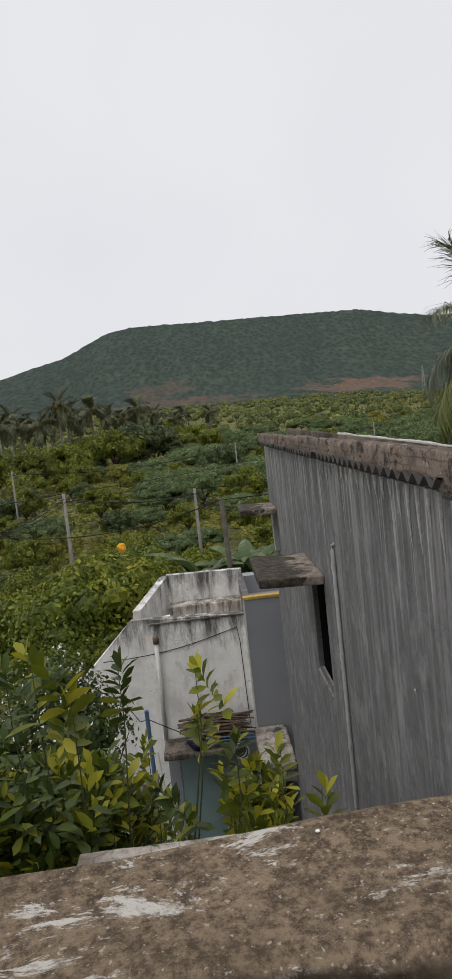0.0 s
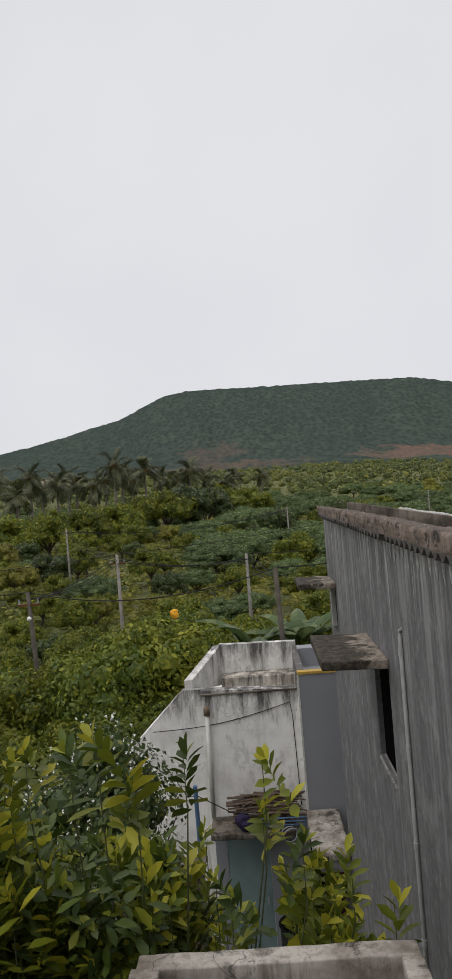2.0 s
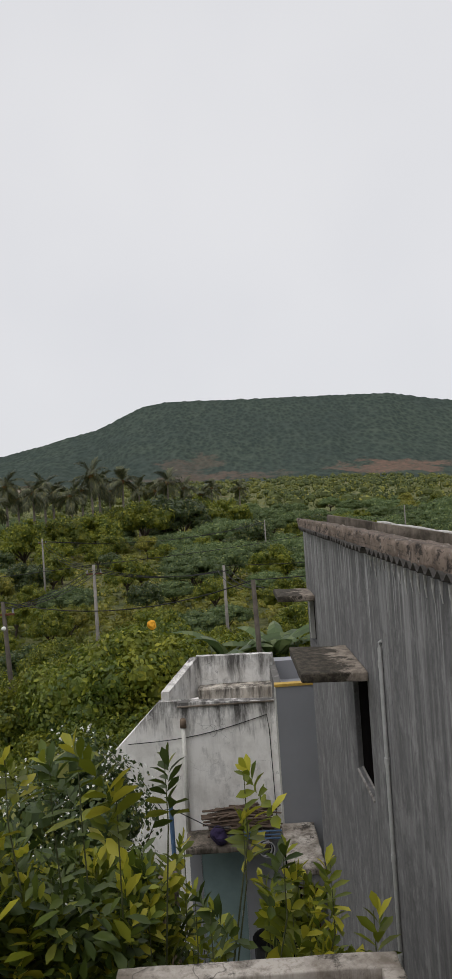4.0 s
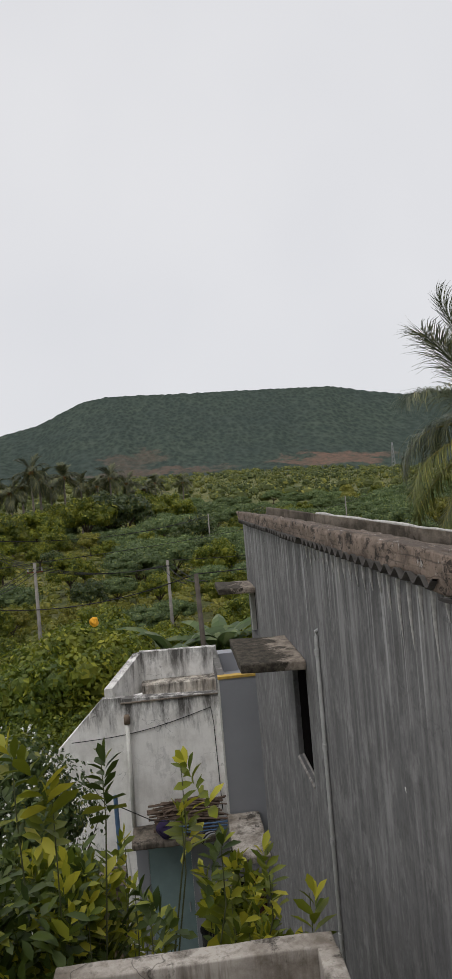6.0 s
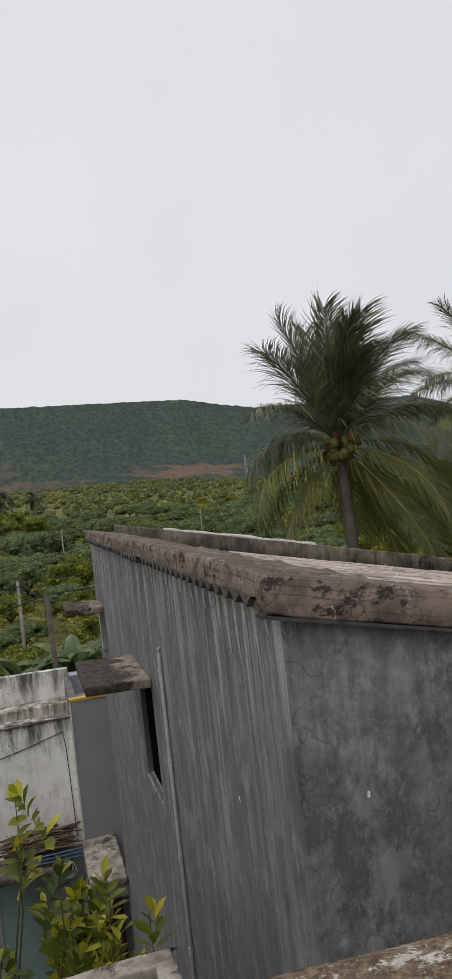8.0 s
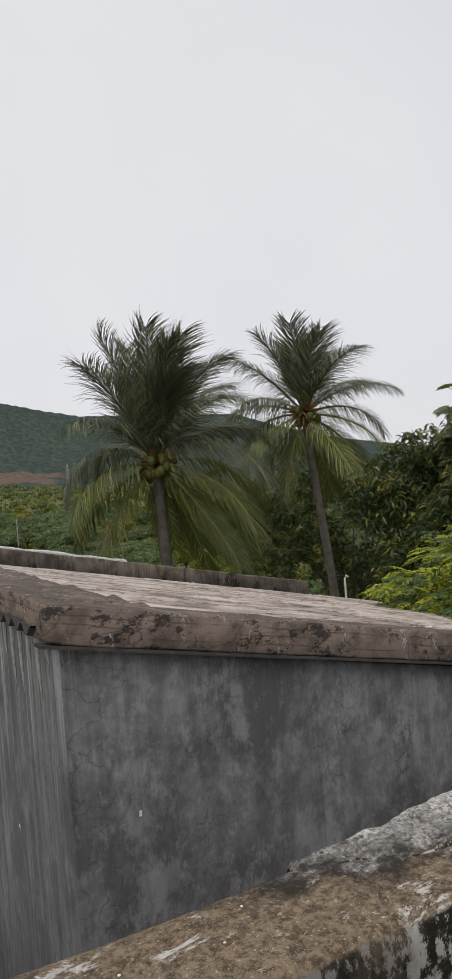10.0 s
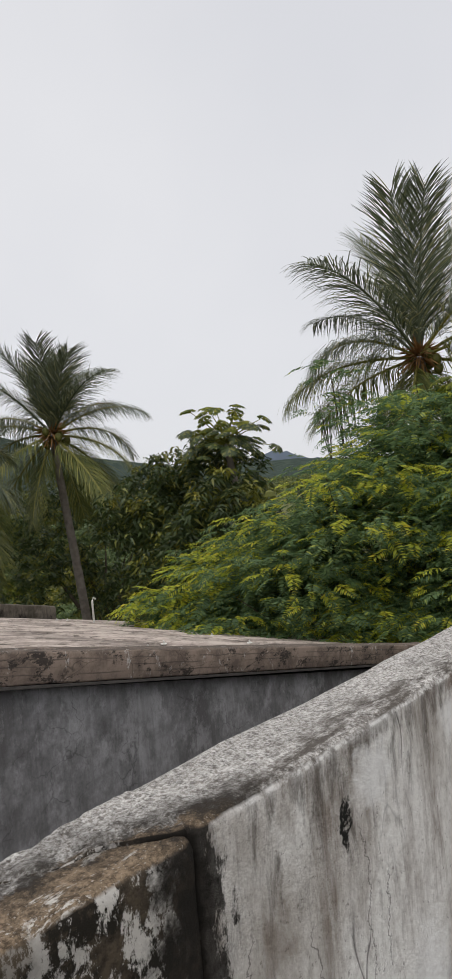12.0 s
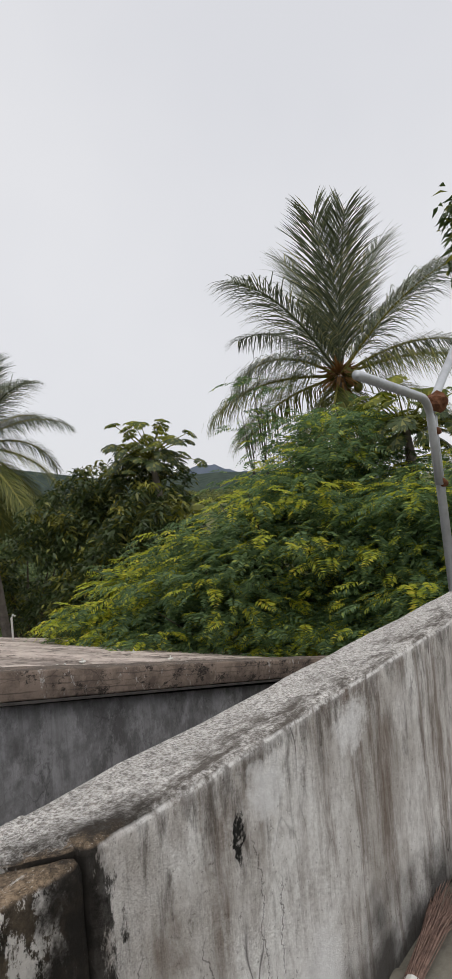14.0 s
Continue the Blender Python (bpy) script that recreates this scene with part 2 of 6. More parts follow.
def parapet_material():
    """Own parapet: bare brown sandy mortar near the break, limewashed and sooty past it."""
    n = Nodes("parapet_plaster")
    sand = n.mix(n.ramp(n.noise(75, 8, rough=0.85), 0.42, 0.58), (0.31, 0.23, 0.155), (0.078, 0.057, 0.038))
    sand = n.mix(n.ramp(n.noise(5, 7, rough=0.75), 0.46, 0.66, 0, 0.45), sand, (0.115, 0.086, 0.060))
    flake = n.ramp(n.noise(9, 7, (1, 2.2, 1), 0.78, 0.5, shift=6.0), 0.565, 0.60)
    sand = n.mix(n.math("MULTIPLY", n.math("MULTIPLY", flake, n.ramp(n.noise(45, 8, rough=0.75, shift=2.0), 0.40, 0.52, 0.25, 1.0)), 0.95), sand, (0.64, 0.61, 0.56))
    grit = n.ramp(n.noise(200, 2, rough=0.5), 0.64, 0.70)
    sand = n.mix(n.math("MULTIPLY", grit, 0.6), sand, (0.55, 0.5, 0.44))
    top_w = n.mix(n.ramp(n.noise(140, 5, rough=0.8), 0.42, 0.6), (0.70, 0.68, 0.65), (0.24, 0.215, 0.19))
    worn = n.ramp(n.noise(13, 12, (0.5, 1.3, 1), 0.76, shift=3.0), 0.46, 0.58)
    inner = n.ramp(n.math("ADD", n.axis(1), n.ramp(n.noise(4, 5, rough=0.7, shift=1.0), 0.25, 0.75, -0.05, 0.05)), 0.69, 0.78, 0.92, 0.2)
    top_w = n.mix(n.math("MULTIPLY", worn, inner), top_w, (0.085, 0.072, 0.060))
    top_w = n.mix(n.math("MULTIPLY", n.ramp(n.noise(60, 8, rough=0.8, shift=9.0), 0.52, 0.58), 0.6), top_w, (0.06, 0.052, 0.045))
    slant = n.ramp(n.axis(1), 0.66, 0.88, -0.22, 0.26)
    ax = n.math("ADD", n.math("ADD", n.axis(0), slant), n.ramp(n.noise(8, 7, rough=0.75), 0.2, 0.8, -0.2, 0.2))
    lime_part = n.ramp(ax, 1.03, 1.07)
    soot = n.math("MULTIPLY", n.ramp(ax, 0.92, 1.02), n.ramp(ax, 1.07, 1.32, 1, 0))
    soot = n.math("MULTIPLY", soot, n.ramp(n.noise(17, 7, rough=0.75, shift=5.5), 0.36, 0.52, 0.2, 0.95))
    top = n.mix(lime_part, sand, top_w)
    top = n.mix(soot, top, (0.030, 0.025, 0.020))
    # inner face
    white = n.mix(n.ramp(n.noise(2.6, 10, (1, 1, 0.55), 0.68), 0.42, 0.60), (0.80, 0.78, 0.75), (0.44, 0.41, 0.375))
    white = n.mix(n.ramp(n.noise(34, 8, (1, 1, 0.7), 0.75, shift=2.4), 0.48, 0.66, 0, 0.45), white, (0.30, 0.27, 0.24))
    wide = n.ramp(n.noise(2.1, 6, (1, 1, 0.35), 0.65, shift=3.1), 0.44, 0.58)
    run = n.ramp(n.noise(6.0, 12, (1, 1, 0.28), 0.74, 0.5), 0.47, 0.64)
    white = n.mix(n.math("MULTIPLY", run, n.math("ADD", n.math("MULTIPLY", wide, 0.62), 0.1)), white, (0.17, 0.128, 0.095))
    wob = n.ramp(n.noise(5, 6, (1, 1, 0.25), 0.7, shift=6.0), 0.3, 0.7, -0.30, 0.30)
    high = n.ramp(n.math("ADD", n.axis(2), wob), 0.42, 0.86, 0.0, 1.0)
    thin = n.ramp(n.noise(17, 12, (1, 1, 0.2), 0.78, 0.4, shift=5.0), 0.50, 0.62)
    pits = n.ramp(n.noise(70, 6, rough=0.7, shift=1.2), 0.60, 0.66)
    white = n.mix(n.math("MULTIPLY", pits, 0.55), white, (0.10, 0.085, 0.07))
    white = n.mix(n.math("MULTIPLY", n.math("MULTIPLY", thin, high), 0.75), white, (0.075, 0.062, 0.052))
    rim = n.ramp(n.math("ADD", n.axis(2), n.ramp(n.noise(16, 9, (1, 1, 0.35), 0.75), 0.3, 0.7, -0.13, 0.06)), 0.815, 0.875)
    white = n.mix(n.math("MULTIPLY", rim, 0.62), white, (0.075, 0.064, 0.055))
    spots = n.ramp(n.noise(4, 5, (1, 1, 0.3), 0.72, shift=1.7), 0.67, 0.70)
    white = n.mix(n.math("MULTIPLY", spots, 0.6), white, (0.05, 0.042, 0.036))
    rust = n.math("MULTIPLY", n.ramp(n.noise(11, 9, (1, 1, 0.09), 0.75, 0.3, shift=8.3), 0.50, 0.62), n.ramp(n.noise(2.4, 4, (1, 1, 0.3), 0.6, shift=5.9), 0.40, 0.52))
    white = n.mix(n.math("MULTIPLY", rust, 0.65), white, (0.12, 0.078, 0.052))
    crack = n.ramp(n.voronoi(2.1, stretch=(1, 1, 0.3), warp=0.7), 0, 0.008, 1, 0)
    white = n.mix(n.math("MULTIPLY", n.math("MULTIPLY", crack, n.ramp(n.noise(1.5, 2, shift=6.5), 0.5, 0.58)), 0.8), white, (0.03, 0.025, 0.022))
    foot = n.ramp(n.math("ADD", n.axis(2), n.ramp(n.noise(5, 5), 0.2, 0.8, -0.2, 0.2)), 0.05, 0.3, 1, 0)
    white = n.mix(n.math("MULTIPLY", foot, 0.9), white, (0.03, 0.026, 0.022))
    joint = n.ramp(n.math("ADD", n.axis(0), n.ramp(n.noise(16, 10, (1, 1, 0.4), 0.78, shift=2.2), 0.32, 0.68, -0.10, 0.10)), 1.235, 1.265, 1, 0)
    white = n.mix(n.math("MULTIPLY", joint, n.ramp(n.noise(40, 8, rough=0.7, shift=1.9), 0.38, 0.56, 1.0, 0.88)), white, (0.014, 0.012, 0.010))
    def stain(cx, cz, rx, rz, soft):
        wx = n.math("ADD", n.axis(0), n.ramp(n.noise(25, 5, rough=0.7), 0.3, 0.7, -0.03, 0.03))
        wz = n.math("ADD", n.axis(2), n.ramp(n.noise(19, 5, rough=0.7, shift=4.0), 0.3, 0.7, -0.04, 0.04))
        dx = n.math("DIVIDE", n.math("ABSOLUTE", n.math("SUBTRACT", wx, cx), 0), rx)
        dz = n.math("DIVIDE", n.math("ABSOLUTE", n.math("SUBTRACT", wz, cz), 0), rz)
        return n.ramp(n.math("ADD", n.math("MULTIPLY", dx, dx), n.math("MULTIPLY", dz, dz)), 1 - soft, 1 + soft, 1, 0)
    for cx, cz, rx, rz in ((1.76, 0.80, 0.07, 0.07), (2.22, 0.80, 0.09, 0.06), (1.95, 0.2, 0.10, 0.16)):
        white = n.mix(n.math("MULTIPLY", stain(cx, cz, rx, rz, 0.8), 0.85), white, (0.84, 0.83, 0.815))
    white = n.mix(n.math("MULTIPLY", stain(1.633, 0.745, 0.016, 0.045, 0.5), 1.0), white, (0.012, 0.011, 0.010))
    wavy = n.math("ADD", n.axis(0), n.ramp(n.noise(11, 8, rough=0.7, shift=7.1), 0.3, 0.7, -0.06, 0.06))
    for cx, z0, z1 in ((1.695, 0.30, 0.74), (1.50, 0.05, 0.62), (1.78, 0.35, 0.60), (1.31, 0.2, 0.7)):
        bend_x = n.math("ADD", n.axis(0), n.ramp(n.noise(9, 6, (0.2, 0.2, 1), 0.65, shift=cx * 3), 0.2, 0.8, -0.05, 0.05))
        line = n.ramp(n.math("ABSOLUTE", n.math("SUBTRACT", bend_x, cx), 0), 0.0012, 0.0032, 1, 0)
        line = n.math("MULTIPLY", line, n.math("MULTIPLY", n.ramp(n.axis(2), z0, z0 + 0.05), n.ramp(n.axis(2), z1 - 0.05, z1, 1, 0)))
        white = n.mix(n.math("MULTIPLY", line, 0.6), white, (0.04, 0.033, 0.028))
    moss = n.mix(n.ramp(n.noise(14, 7, rough=0.75), 0.45, 0.6), (0.018, 0.015, 0.011), (0.085, 0.066, 0.046))
    lime_zone = n.math("MULTIPLY", n.ramp(wavy, 0.86, 0.98, 0.35, 1.0), n.ramp(wavy, 1.10, 1.16, 1, 0))
    bare = n.mix(n.math("MULTIPLY", n.ramp(n.noise(19, 12, (1, 1, 0.6), 0.76, shift=4.0), 0.50, 0.54), lime_zone), moss, (0.56, 0.535, 0.50))
    bare = n.mix(n.math("MULTIPLY", n.ramp(wavy, 1.07, 1.14), n.ramp(n.noise(40, 8, rough=0.7, shift=1.9), 0.38, 0.60, 0.98, 0.75)), bare, (0.014, 0.012, 0.010))
    face = n.mix(n.ramp(n.axis(0), 1.205, 1.212), bare, white)
    arris = n.math("MULTIPLY", n.ramp(n.normal_axis(2), 0.12, 0.35), n.ramp(n.axis(0), 1.26, 1.32))
    arris = n.math("MULTIPLY", arris, n.ramp(n.noise(30, 9, rough=0.75, shift=3.3), 0.42, 0.56))
    face = n.mix(n.math("MULTIPLY", arris, 0.85), face, (0.78, 0.765, 0.74))
    up = n.ramp(n.math("ADD", n.normal_axis(2), n.ramp(n.noise(20, 4), 0.2, 0.8, -0.12, 0.12)), 0.55, 0.75)
    col = n.mix(up, face, top)
    n.bump(n.math("ADD", n.noise(90, 8, rough=0.8), n.math("MULTIPLY", n.noise(14, 6, rough=0.7), 1.5)), 0.7, 0.012)
    return n.done(col, 0.95, 0, 0.2)


M_PARAPET = parapet_material()
M_COPING = coping_material()
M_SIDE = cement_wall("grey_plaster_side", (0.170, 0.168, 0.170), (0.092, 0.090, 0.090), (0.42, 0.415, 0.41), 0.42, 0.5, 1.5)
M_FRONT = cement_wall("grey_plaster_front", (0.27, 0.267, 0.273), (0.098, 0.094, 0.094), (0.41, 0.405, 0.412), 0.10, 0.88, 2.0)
M_WHITE = limewash("old_whitewash", (0.83, 0.815, 0.79), (0.66, 0.64, 0.61), (0.03, 0.026, 0.023), 0.22, ledge=-2.1)
M_WHITETOP = limewash("old_whitewash_top", (0.80, 0.785, 0.76), (0.56, 0.54, 0.51), (0.03, 0.026, 0.023), 0.35, ledge=-1.42)
M_KERB = limewash("sooty_kerb_whitewash", (0.66, 0.61, 0.54), (0.42, 0.37, 0.31), (0.035, 0.03, 0.025), 0.45, ledge=-1.93)
M_LIME = limewash("sooty_whitewash", (0.40, 0.38, 0.36), (0.22, 0.205, 0.19), (0.05, 0.045, 0.04), 0.8)
M_CONC = limewash("mossy_concrete", (0.20, 0.17, 0.14), (0.065, 0.055, 0.043), (0.020, 0.017, 0.014), 0.95)
M_BALC = limewash("dirty_balcony_plaster", (0.42, 0.385, 0.345), (0.16, 0.135, 0.11), (0.035, 0.03, 0.025), 0.9)
M_SLABGREY = plain("smooth_grey_paint", (0.27, 0.275, 0.295), 0.7, vary=0.05, scale=1.2)
M_YELLOW = plain("ochre_trim_paint", (0.55, 0.36, 0.08), 0.7)
M_LIMESTAIN = plain("lime_stain", (0.58, 0.57, 0.54), 0.9, vary=0.2, scale=25)
# near-black colour that stands in for the darkness of unlit interiors
M_DARK = plain("painted_dark", (0.008, 0.007, 0.007), 1.0, spec=0.0)
M_PVC = plain("white_pvc", (0.62, 0.61, 0.57), 0.5, vary=0.1)
M_PVCGREY = plain("grey_pvc", (0.30, 0.30, 0.31), 0.5, vary=0.12)
M_CONDUIT = plain("pale_grey_conduit", (0.46, 0.46, 0.45), 0.5, vary=0.12)
M_GALV = plain("galvanised_pipe", (0.50, 0.52, 0.54), 0.45, 0.5, vary=0.12)
M_RUST = plain("rusty_steel", (0.16, 0.065, 0.03), 0.9, vary=0.3, scale=30)
M_BLACK = plain("black_rubber", (0.02, 0.02, 0.021), 0.8)
M_TEAL = plain("teal_door_paint", (0.22, 0.30, 0.30), 0.5, vary=0.08, scale=3)
M_BLUE = plain("blue_paint", (0.09, 0.16, 0.28), 0.6)
M_STICK = plain("weathered_sticks", (0.14, 0.10, 0.075), 0.9, vary=0.25)
M_BARK = plain("bark", (0.10, 0.08, 0.06), 0.95, vary=0.25, scale=8)
M_PALMBARK = plain("palm_bark", (0.21, 0.18, 0.155), 0.95, vary=0.22, scale=6)
M_POLE = plain("concrete_pole", (0.27, 0.25, 0.225), 0.9, vary=0.15, scale=4)
M_POLEDARK = plain("dark_wooden_pole", (0.10, 0.085, 0.07), 0.9, vary=0.2, scale=4)
M_FLOOR = limewash("terrace_floor", (0.20, 0.185, 0.15), (0.11, 0.10, 0.08), (0.03, 0.026, 0.02), 0.6)
M_BROOM = plain("broom_fibre", (0.22, 0.14, 0.11), 0.8, vary=0.3, scale=40)
M_MAROON = plain("maroon_door_paint", (0.06, 0.02, 0.016), 0.6)
M_TERRA = plain("old_clay", (0.20, 0.15, 0.11), 0.9)


def shade_material():
    """Concrete slab with black moss, bare and tan towards the wall."""
    n = Nodes("mossy_sunshade")
    moss = n.mix(n.ramp(n.noise(16, 6, rough=0.75), 0.42, 0.6), (0.030, 0.026, 0.020), (0.085, 0.072, 0.055))
    tan = n.mix(n.ramp(n.noise(11, 6, rough=0.7, shift=3.0), 0.42, 0.6), (0.34, 0.29, 0.24), (0.17, 0.14, 0.115))
    where = n.ramp(n.math("ADD", n.axis(0), n.ramp(n.noise(5, 7, rough=0.75), 0.3, 0.7, -0.25, 0.25)), 0.92, 1.0)
    n.bump(n.noise(50, 6), 0.5, 0.008)
    return n.done(n.mix(where, moss, tan), 0.95)


def sheet_material():
    n = Nodes("asbestos_sheet")
    col = n.mix(n.ramp(n.noise(3, 6, (0.4, 1, 1), 0.7), 0.43, 0.6), (0.50, 0.43, 0.38), (0.24, 0.20, 0.175))
    col = n.mix(n.ramp(n.noise(12, 5, (0.3, 1, 1), 0.7, shift=3.0), 0.52, 0.64, 0, 0.8), col, (0.07, 0.06, 0.05))
    n.bump(n.noise(30, 6), 0.4, 0.006)
    return n.done(col, 0.95)


def ground_material():
    n = Nodes("scrub_ground")
    col = n.mix(n.ramp(n.noise(0.05, 8, rough=0.7), 0.38, 0.62), (0.095, 0.11, 0.032), (0.19, 0.18, 0.065))
    col = n.mix(n.ramp(n.noise(0.9, 8, rough=0.75), 0.45, 0.6, 0, 0.7), col, (0.035, 0.055, 0.015))
    soil = n.ramp(n.noise(0.03, 6, rough=0.6, shift=2.0), 0.62, 0.68)
    col = n.mix(n.math("MULTIPLY", soil, 0.7), col, (0.22, 0.125, 0.075))
    n.bump(n.noise(1.5, 8, rough=0.8), 0.9, 0.5)
    return n.done(col, 0.95)


def hill_material():
    """Scrub-covered slope: dark bushes over grass, red soil at its foot. The greens are greyed and blued to carry
    aerial haze.
    """
    n = Nodes("hazed_hill_scrub")
    bush = n.ramp(n.voronoi(0.12, "F1", stretch=(1, 0.3, 1), warp=5, warp_scale=0.06), 0.2, 0.8)
    fine = n.ramp(n.noise(0.07, 8, (1, 0.28, 1), 0.72), 0.42, 0.60)
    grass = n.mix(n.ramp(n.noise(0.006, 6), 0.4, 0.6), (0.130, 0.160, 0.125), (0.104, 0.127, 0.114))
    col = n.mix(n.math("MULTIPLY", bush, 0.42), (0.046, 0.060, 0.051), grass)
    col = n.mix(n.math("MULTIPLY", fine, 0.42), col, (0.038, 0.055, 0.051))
    # red soil patches low on the slope, where the plan has them
    wob = n.ramp(n.noise(0.012, 6, rough=0.65), 0.2, 0.8, -70, 70)
    wob2 = n.ramp(n.noise(0.02, 6, rough=0.7, shift=30), 0.2, 0.8, -16, 16)
    x, y, z = n.axis(0), n.axis(1), n.axis(2)

    def patch(cx, half, z0, half_z):
        dx = n.math("ABSOLUTE", n.math("SUBTRACT", n.math("ADD", x, wob), cx), 0)
        dz = n.math("ABSOLUTE", n.math("SUBTRACT", n.math("ADD", z, wob2), z0), 0)
        d = n.math("ADD", n.math("DIVIDE", dx, half), n.math("DIVIDE", dz, half_z))
        return n.ramp(d, 0.75, 1.15, 1, 0)
    red = n.math("MAXIMUM", patch(262, 95, 42, 15), n.math("MULTIPLY", patch(-45, 150, 40, 9), 0.6))
    red = n.math("MAXIMUM", red, n.math("MULTIPLY", patch(-50, 45, 70, 26), 0.4))
    red = n.math("MULTIPLY", red, n.ramp(n.noise(0.09, 5, rough=0.7), 0.35, 0.6, 1.0, 0.45))
    col = n.mix(red, col, (0.185, 0.12, 0.094))
    n.bump(n.math("SUBTRACT", fine, bush), 0.5, 3.0)
    return n.done(col, 1.0, 0, 0.0)


M_SHEET = sheet_material()
M_SHADE = shade_material()
M_EAVE = plain("blackened_sheet", (0.085, 0.078, 0.072), 0.95, vary=0.25, scale=14)
M_GROUND = ground_material()
M_HILL = hill_material()
# the blue is aerial haze put into the base colour
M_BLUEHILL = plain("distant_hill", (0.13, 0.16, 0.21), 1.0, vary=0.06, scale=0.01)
M_SHRUB = leaf_material("broad_glossy_leaf", (0.034, 0.058, 0.012), (0.105, 0.142, 0.020), (0.26, 0.28, 0.03), 0.10, 0.3, 0.45)
M_SHOOT = leaf_material("young_shoot_leaf", (0.080, 0.112, 0.012), (0.28, 0.30, 0.022), (0.44, 0.41, 0.04), 0.14, 0.38, 0.45)
M_PALM = leaf_material("palm_leaflet", (0.058, 0.073, 0.045), (0.185, 0.205, 0.118), (0.28, 0.27, 0.12), 0.12, 0.30, 0.34)
M_PALMOLD = leaf_material("old_palm_leaflet", (0.105, 0.125, 0.038), (0.215, 0.23, 0.065), (0.34, 0.32, 0.09), 0.2, 0.3, 0.40)
M_RACHIS = plain("palm_rachis", (0.30, 0.27, 0.07), 0.6)
M_FEATHER = leaf_material("feathery_leaflet", (0.095, 0.165, 0.078), (0.205, 0.305, 0.115), (0.40, 0.45, 0.09), 0.10, 0.48, 0.5)
M_FEATHERTIP = leaf_material("fresh_feathery_leaflet", (0.32, 0.38, 0.045), (0.52, 0.53, 0.06), (0.60, 0.53, 0.06), 0.2, 0.5, 0.55)
M_MANGO = leaf_material("dark_mango_leaf", (0.034, 0.056, 0.020), (0.088, 0.120, 0.036), (0.20, 0.205, 0.05), 0.12, 0.28, 0.40)
M_BUSH = leaf_material("acacia_leaf", (0.070, 0.108, 0.042), (0.140, 0.190, 0.066), (0.20, 0.24, 0.07), 0.12, 0.3, 0.6)
M_BUSHLIGHT = leaf_material("lush_leaf", (0.052, 0.082, 0.012), (0.160, 0.190, 0.022), (0.30, 0.30, 0.03), 0.14, 0.38, 0.55, patch=1.1)
M_BUSHYELLOW = leaf_material("yellowish_leaf", (0.13, 0.14, 0.028), (0.25, 0.245, 0.038), (0.34, 0.29, 0.045), 0.14, 0.3, 0.55)
M_LUSH = leaf_material("deep_green_leaf", (0.046, 0.078, 0.013), (0.135, 0.178, 0.022), (0.26, 0.28, 0.03), 0.12, 0.38, 0.5, patch=1.3)
M_FARPALM = leaf_material("far_palm_leaf", (0.048, 0.058, 0.028), (0.105, 0.115, 0.05), (0.17, 0.165, 0.07), 0.1, 0.2, 0.5)
M_WEEDS = leaf_material("field_weeds", (0.070, 0.095, 0.018), (0.185, 0.20, 0.034), (0.31, 0.28, 0.05), 0.16, 0.3, 0.6, patch=0.035)
M_FOREST = leaf_material("far_wood_leaf", (0.045, 0.066, 0.024), (0.115, 0.14, 0.036), (0.24, 0.235, 0.045), 0.12, 0.2, 0.7, patch=0.012)
M_BANANA = leaf_material("banana_leaf", (0.075, 0.120, 0.040), (0.120, 0.170, 0.062), (0.165, 0.21, 0.085), 0.2, 0.35, 0.4)
M_FLOWER = plain("white_petal", (0.80, 0.80, 0.76), 0.6, vary=0.04)
M_FRUIT = plain("green_coconut", (0.13, 0.13, 0.03), 0.5, vary=0.15)
M_ORANGE = plain("orange_yellow_cloth", (0.75, 0.36, 0.02), 0.7)
M_DRY = leaf_material("dry_fibre", (0.20, 0.10, 0.035), (0.32, 0.17, 0.06), (0.38, 0.22, 0.08), 0.2, 0.15, 0.8)

# ---- mesh helpers ----


def part(name, bm, material, parent, label=""):
    me = bpy.data.meshes.new(name)
    bm.to_mesh(me)
    bm.free()
    return part_mesh(name, me, material, parent, label)


def part_mesh(name, me, material, parent, label=""):
    me.materials.append(material)
    ob = new(name, me)
    if parent is not None:
        ob.parent = parent
        if parent.type == "EMPTY":
            ob.matrix_parent_inverse = Matrix.Translation(-parent.location)
    if label:
        ob["label"] = label
    return ob


def thing(name, base, label, category, group="", kind=""):
    ob = new(name)
    ob.location = base
    ob.empty_display_size = 0.2
    return tagged(ob, label, category, group, kind)


def smooth(ob):
    ob.data.polygons.foreach_set("use_smooth", [True] * len(ob.data.polygons))
    return ob


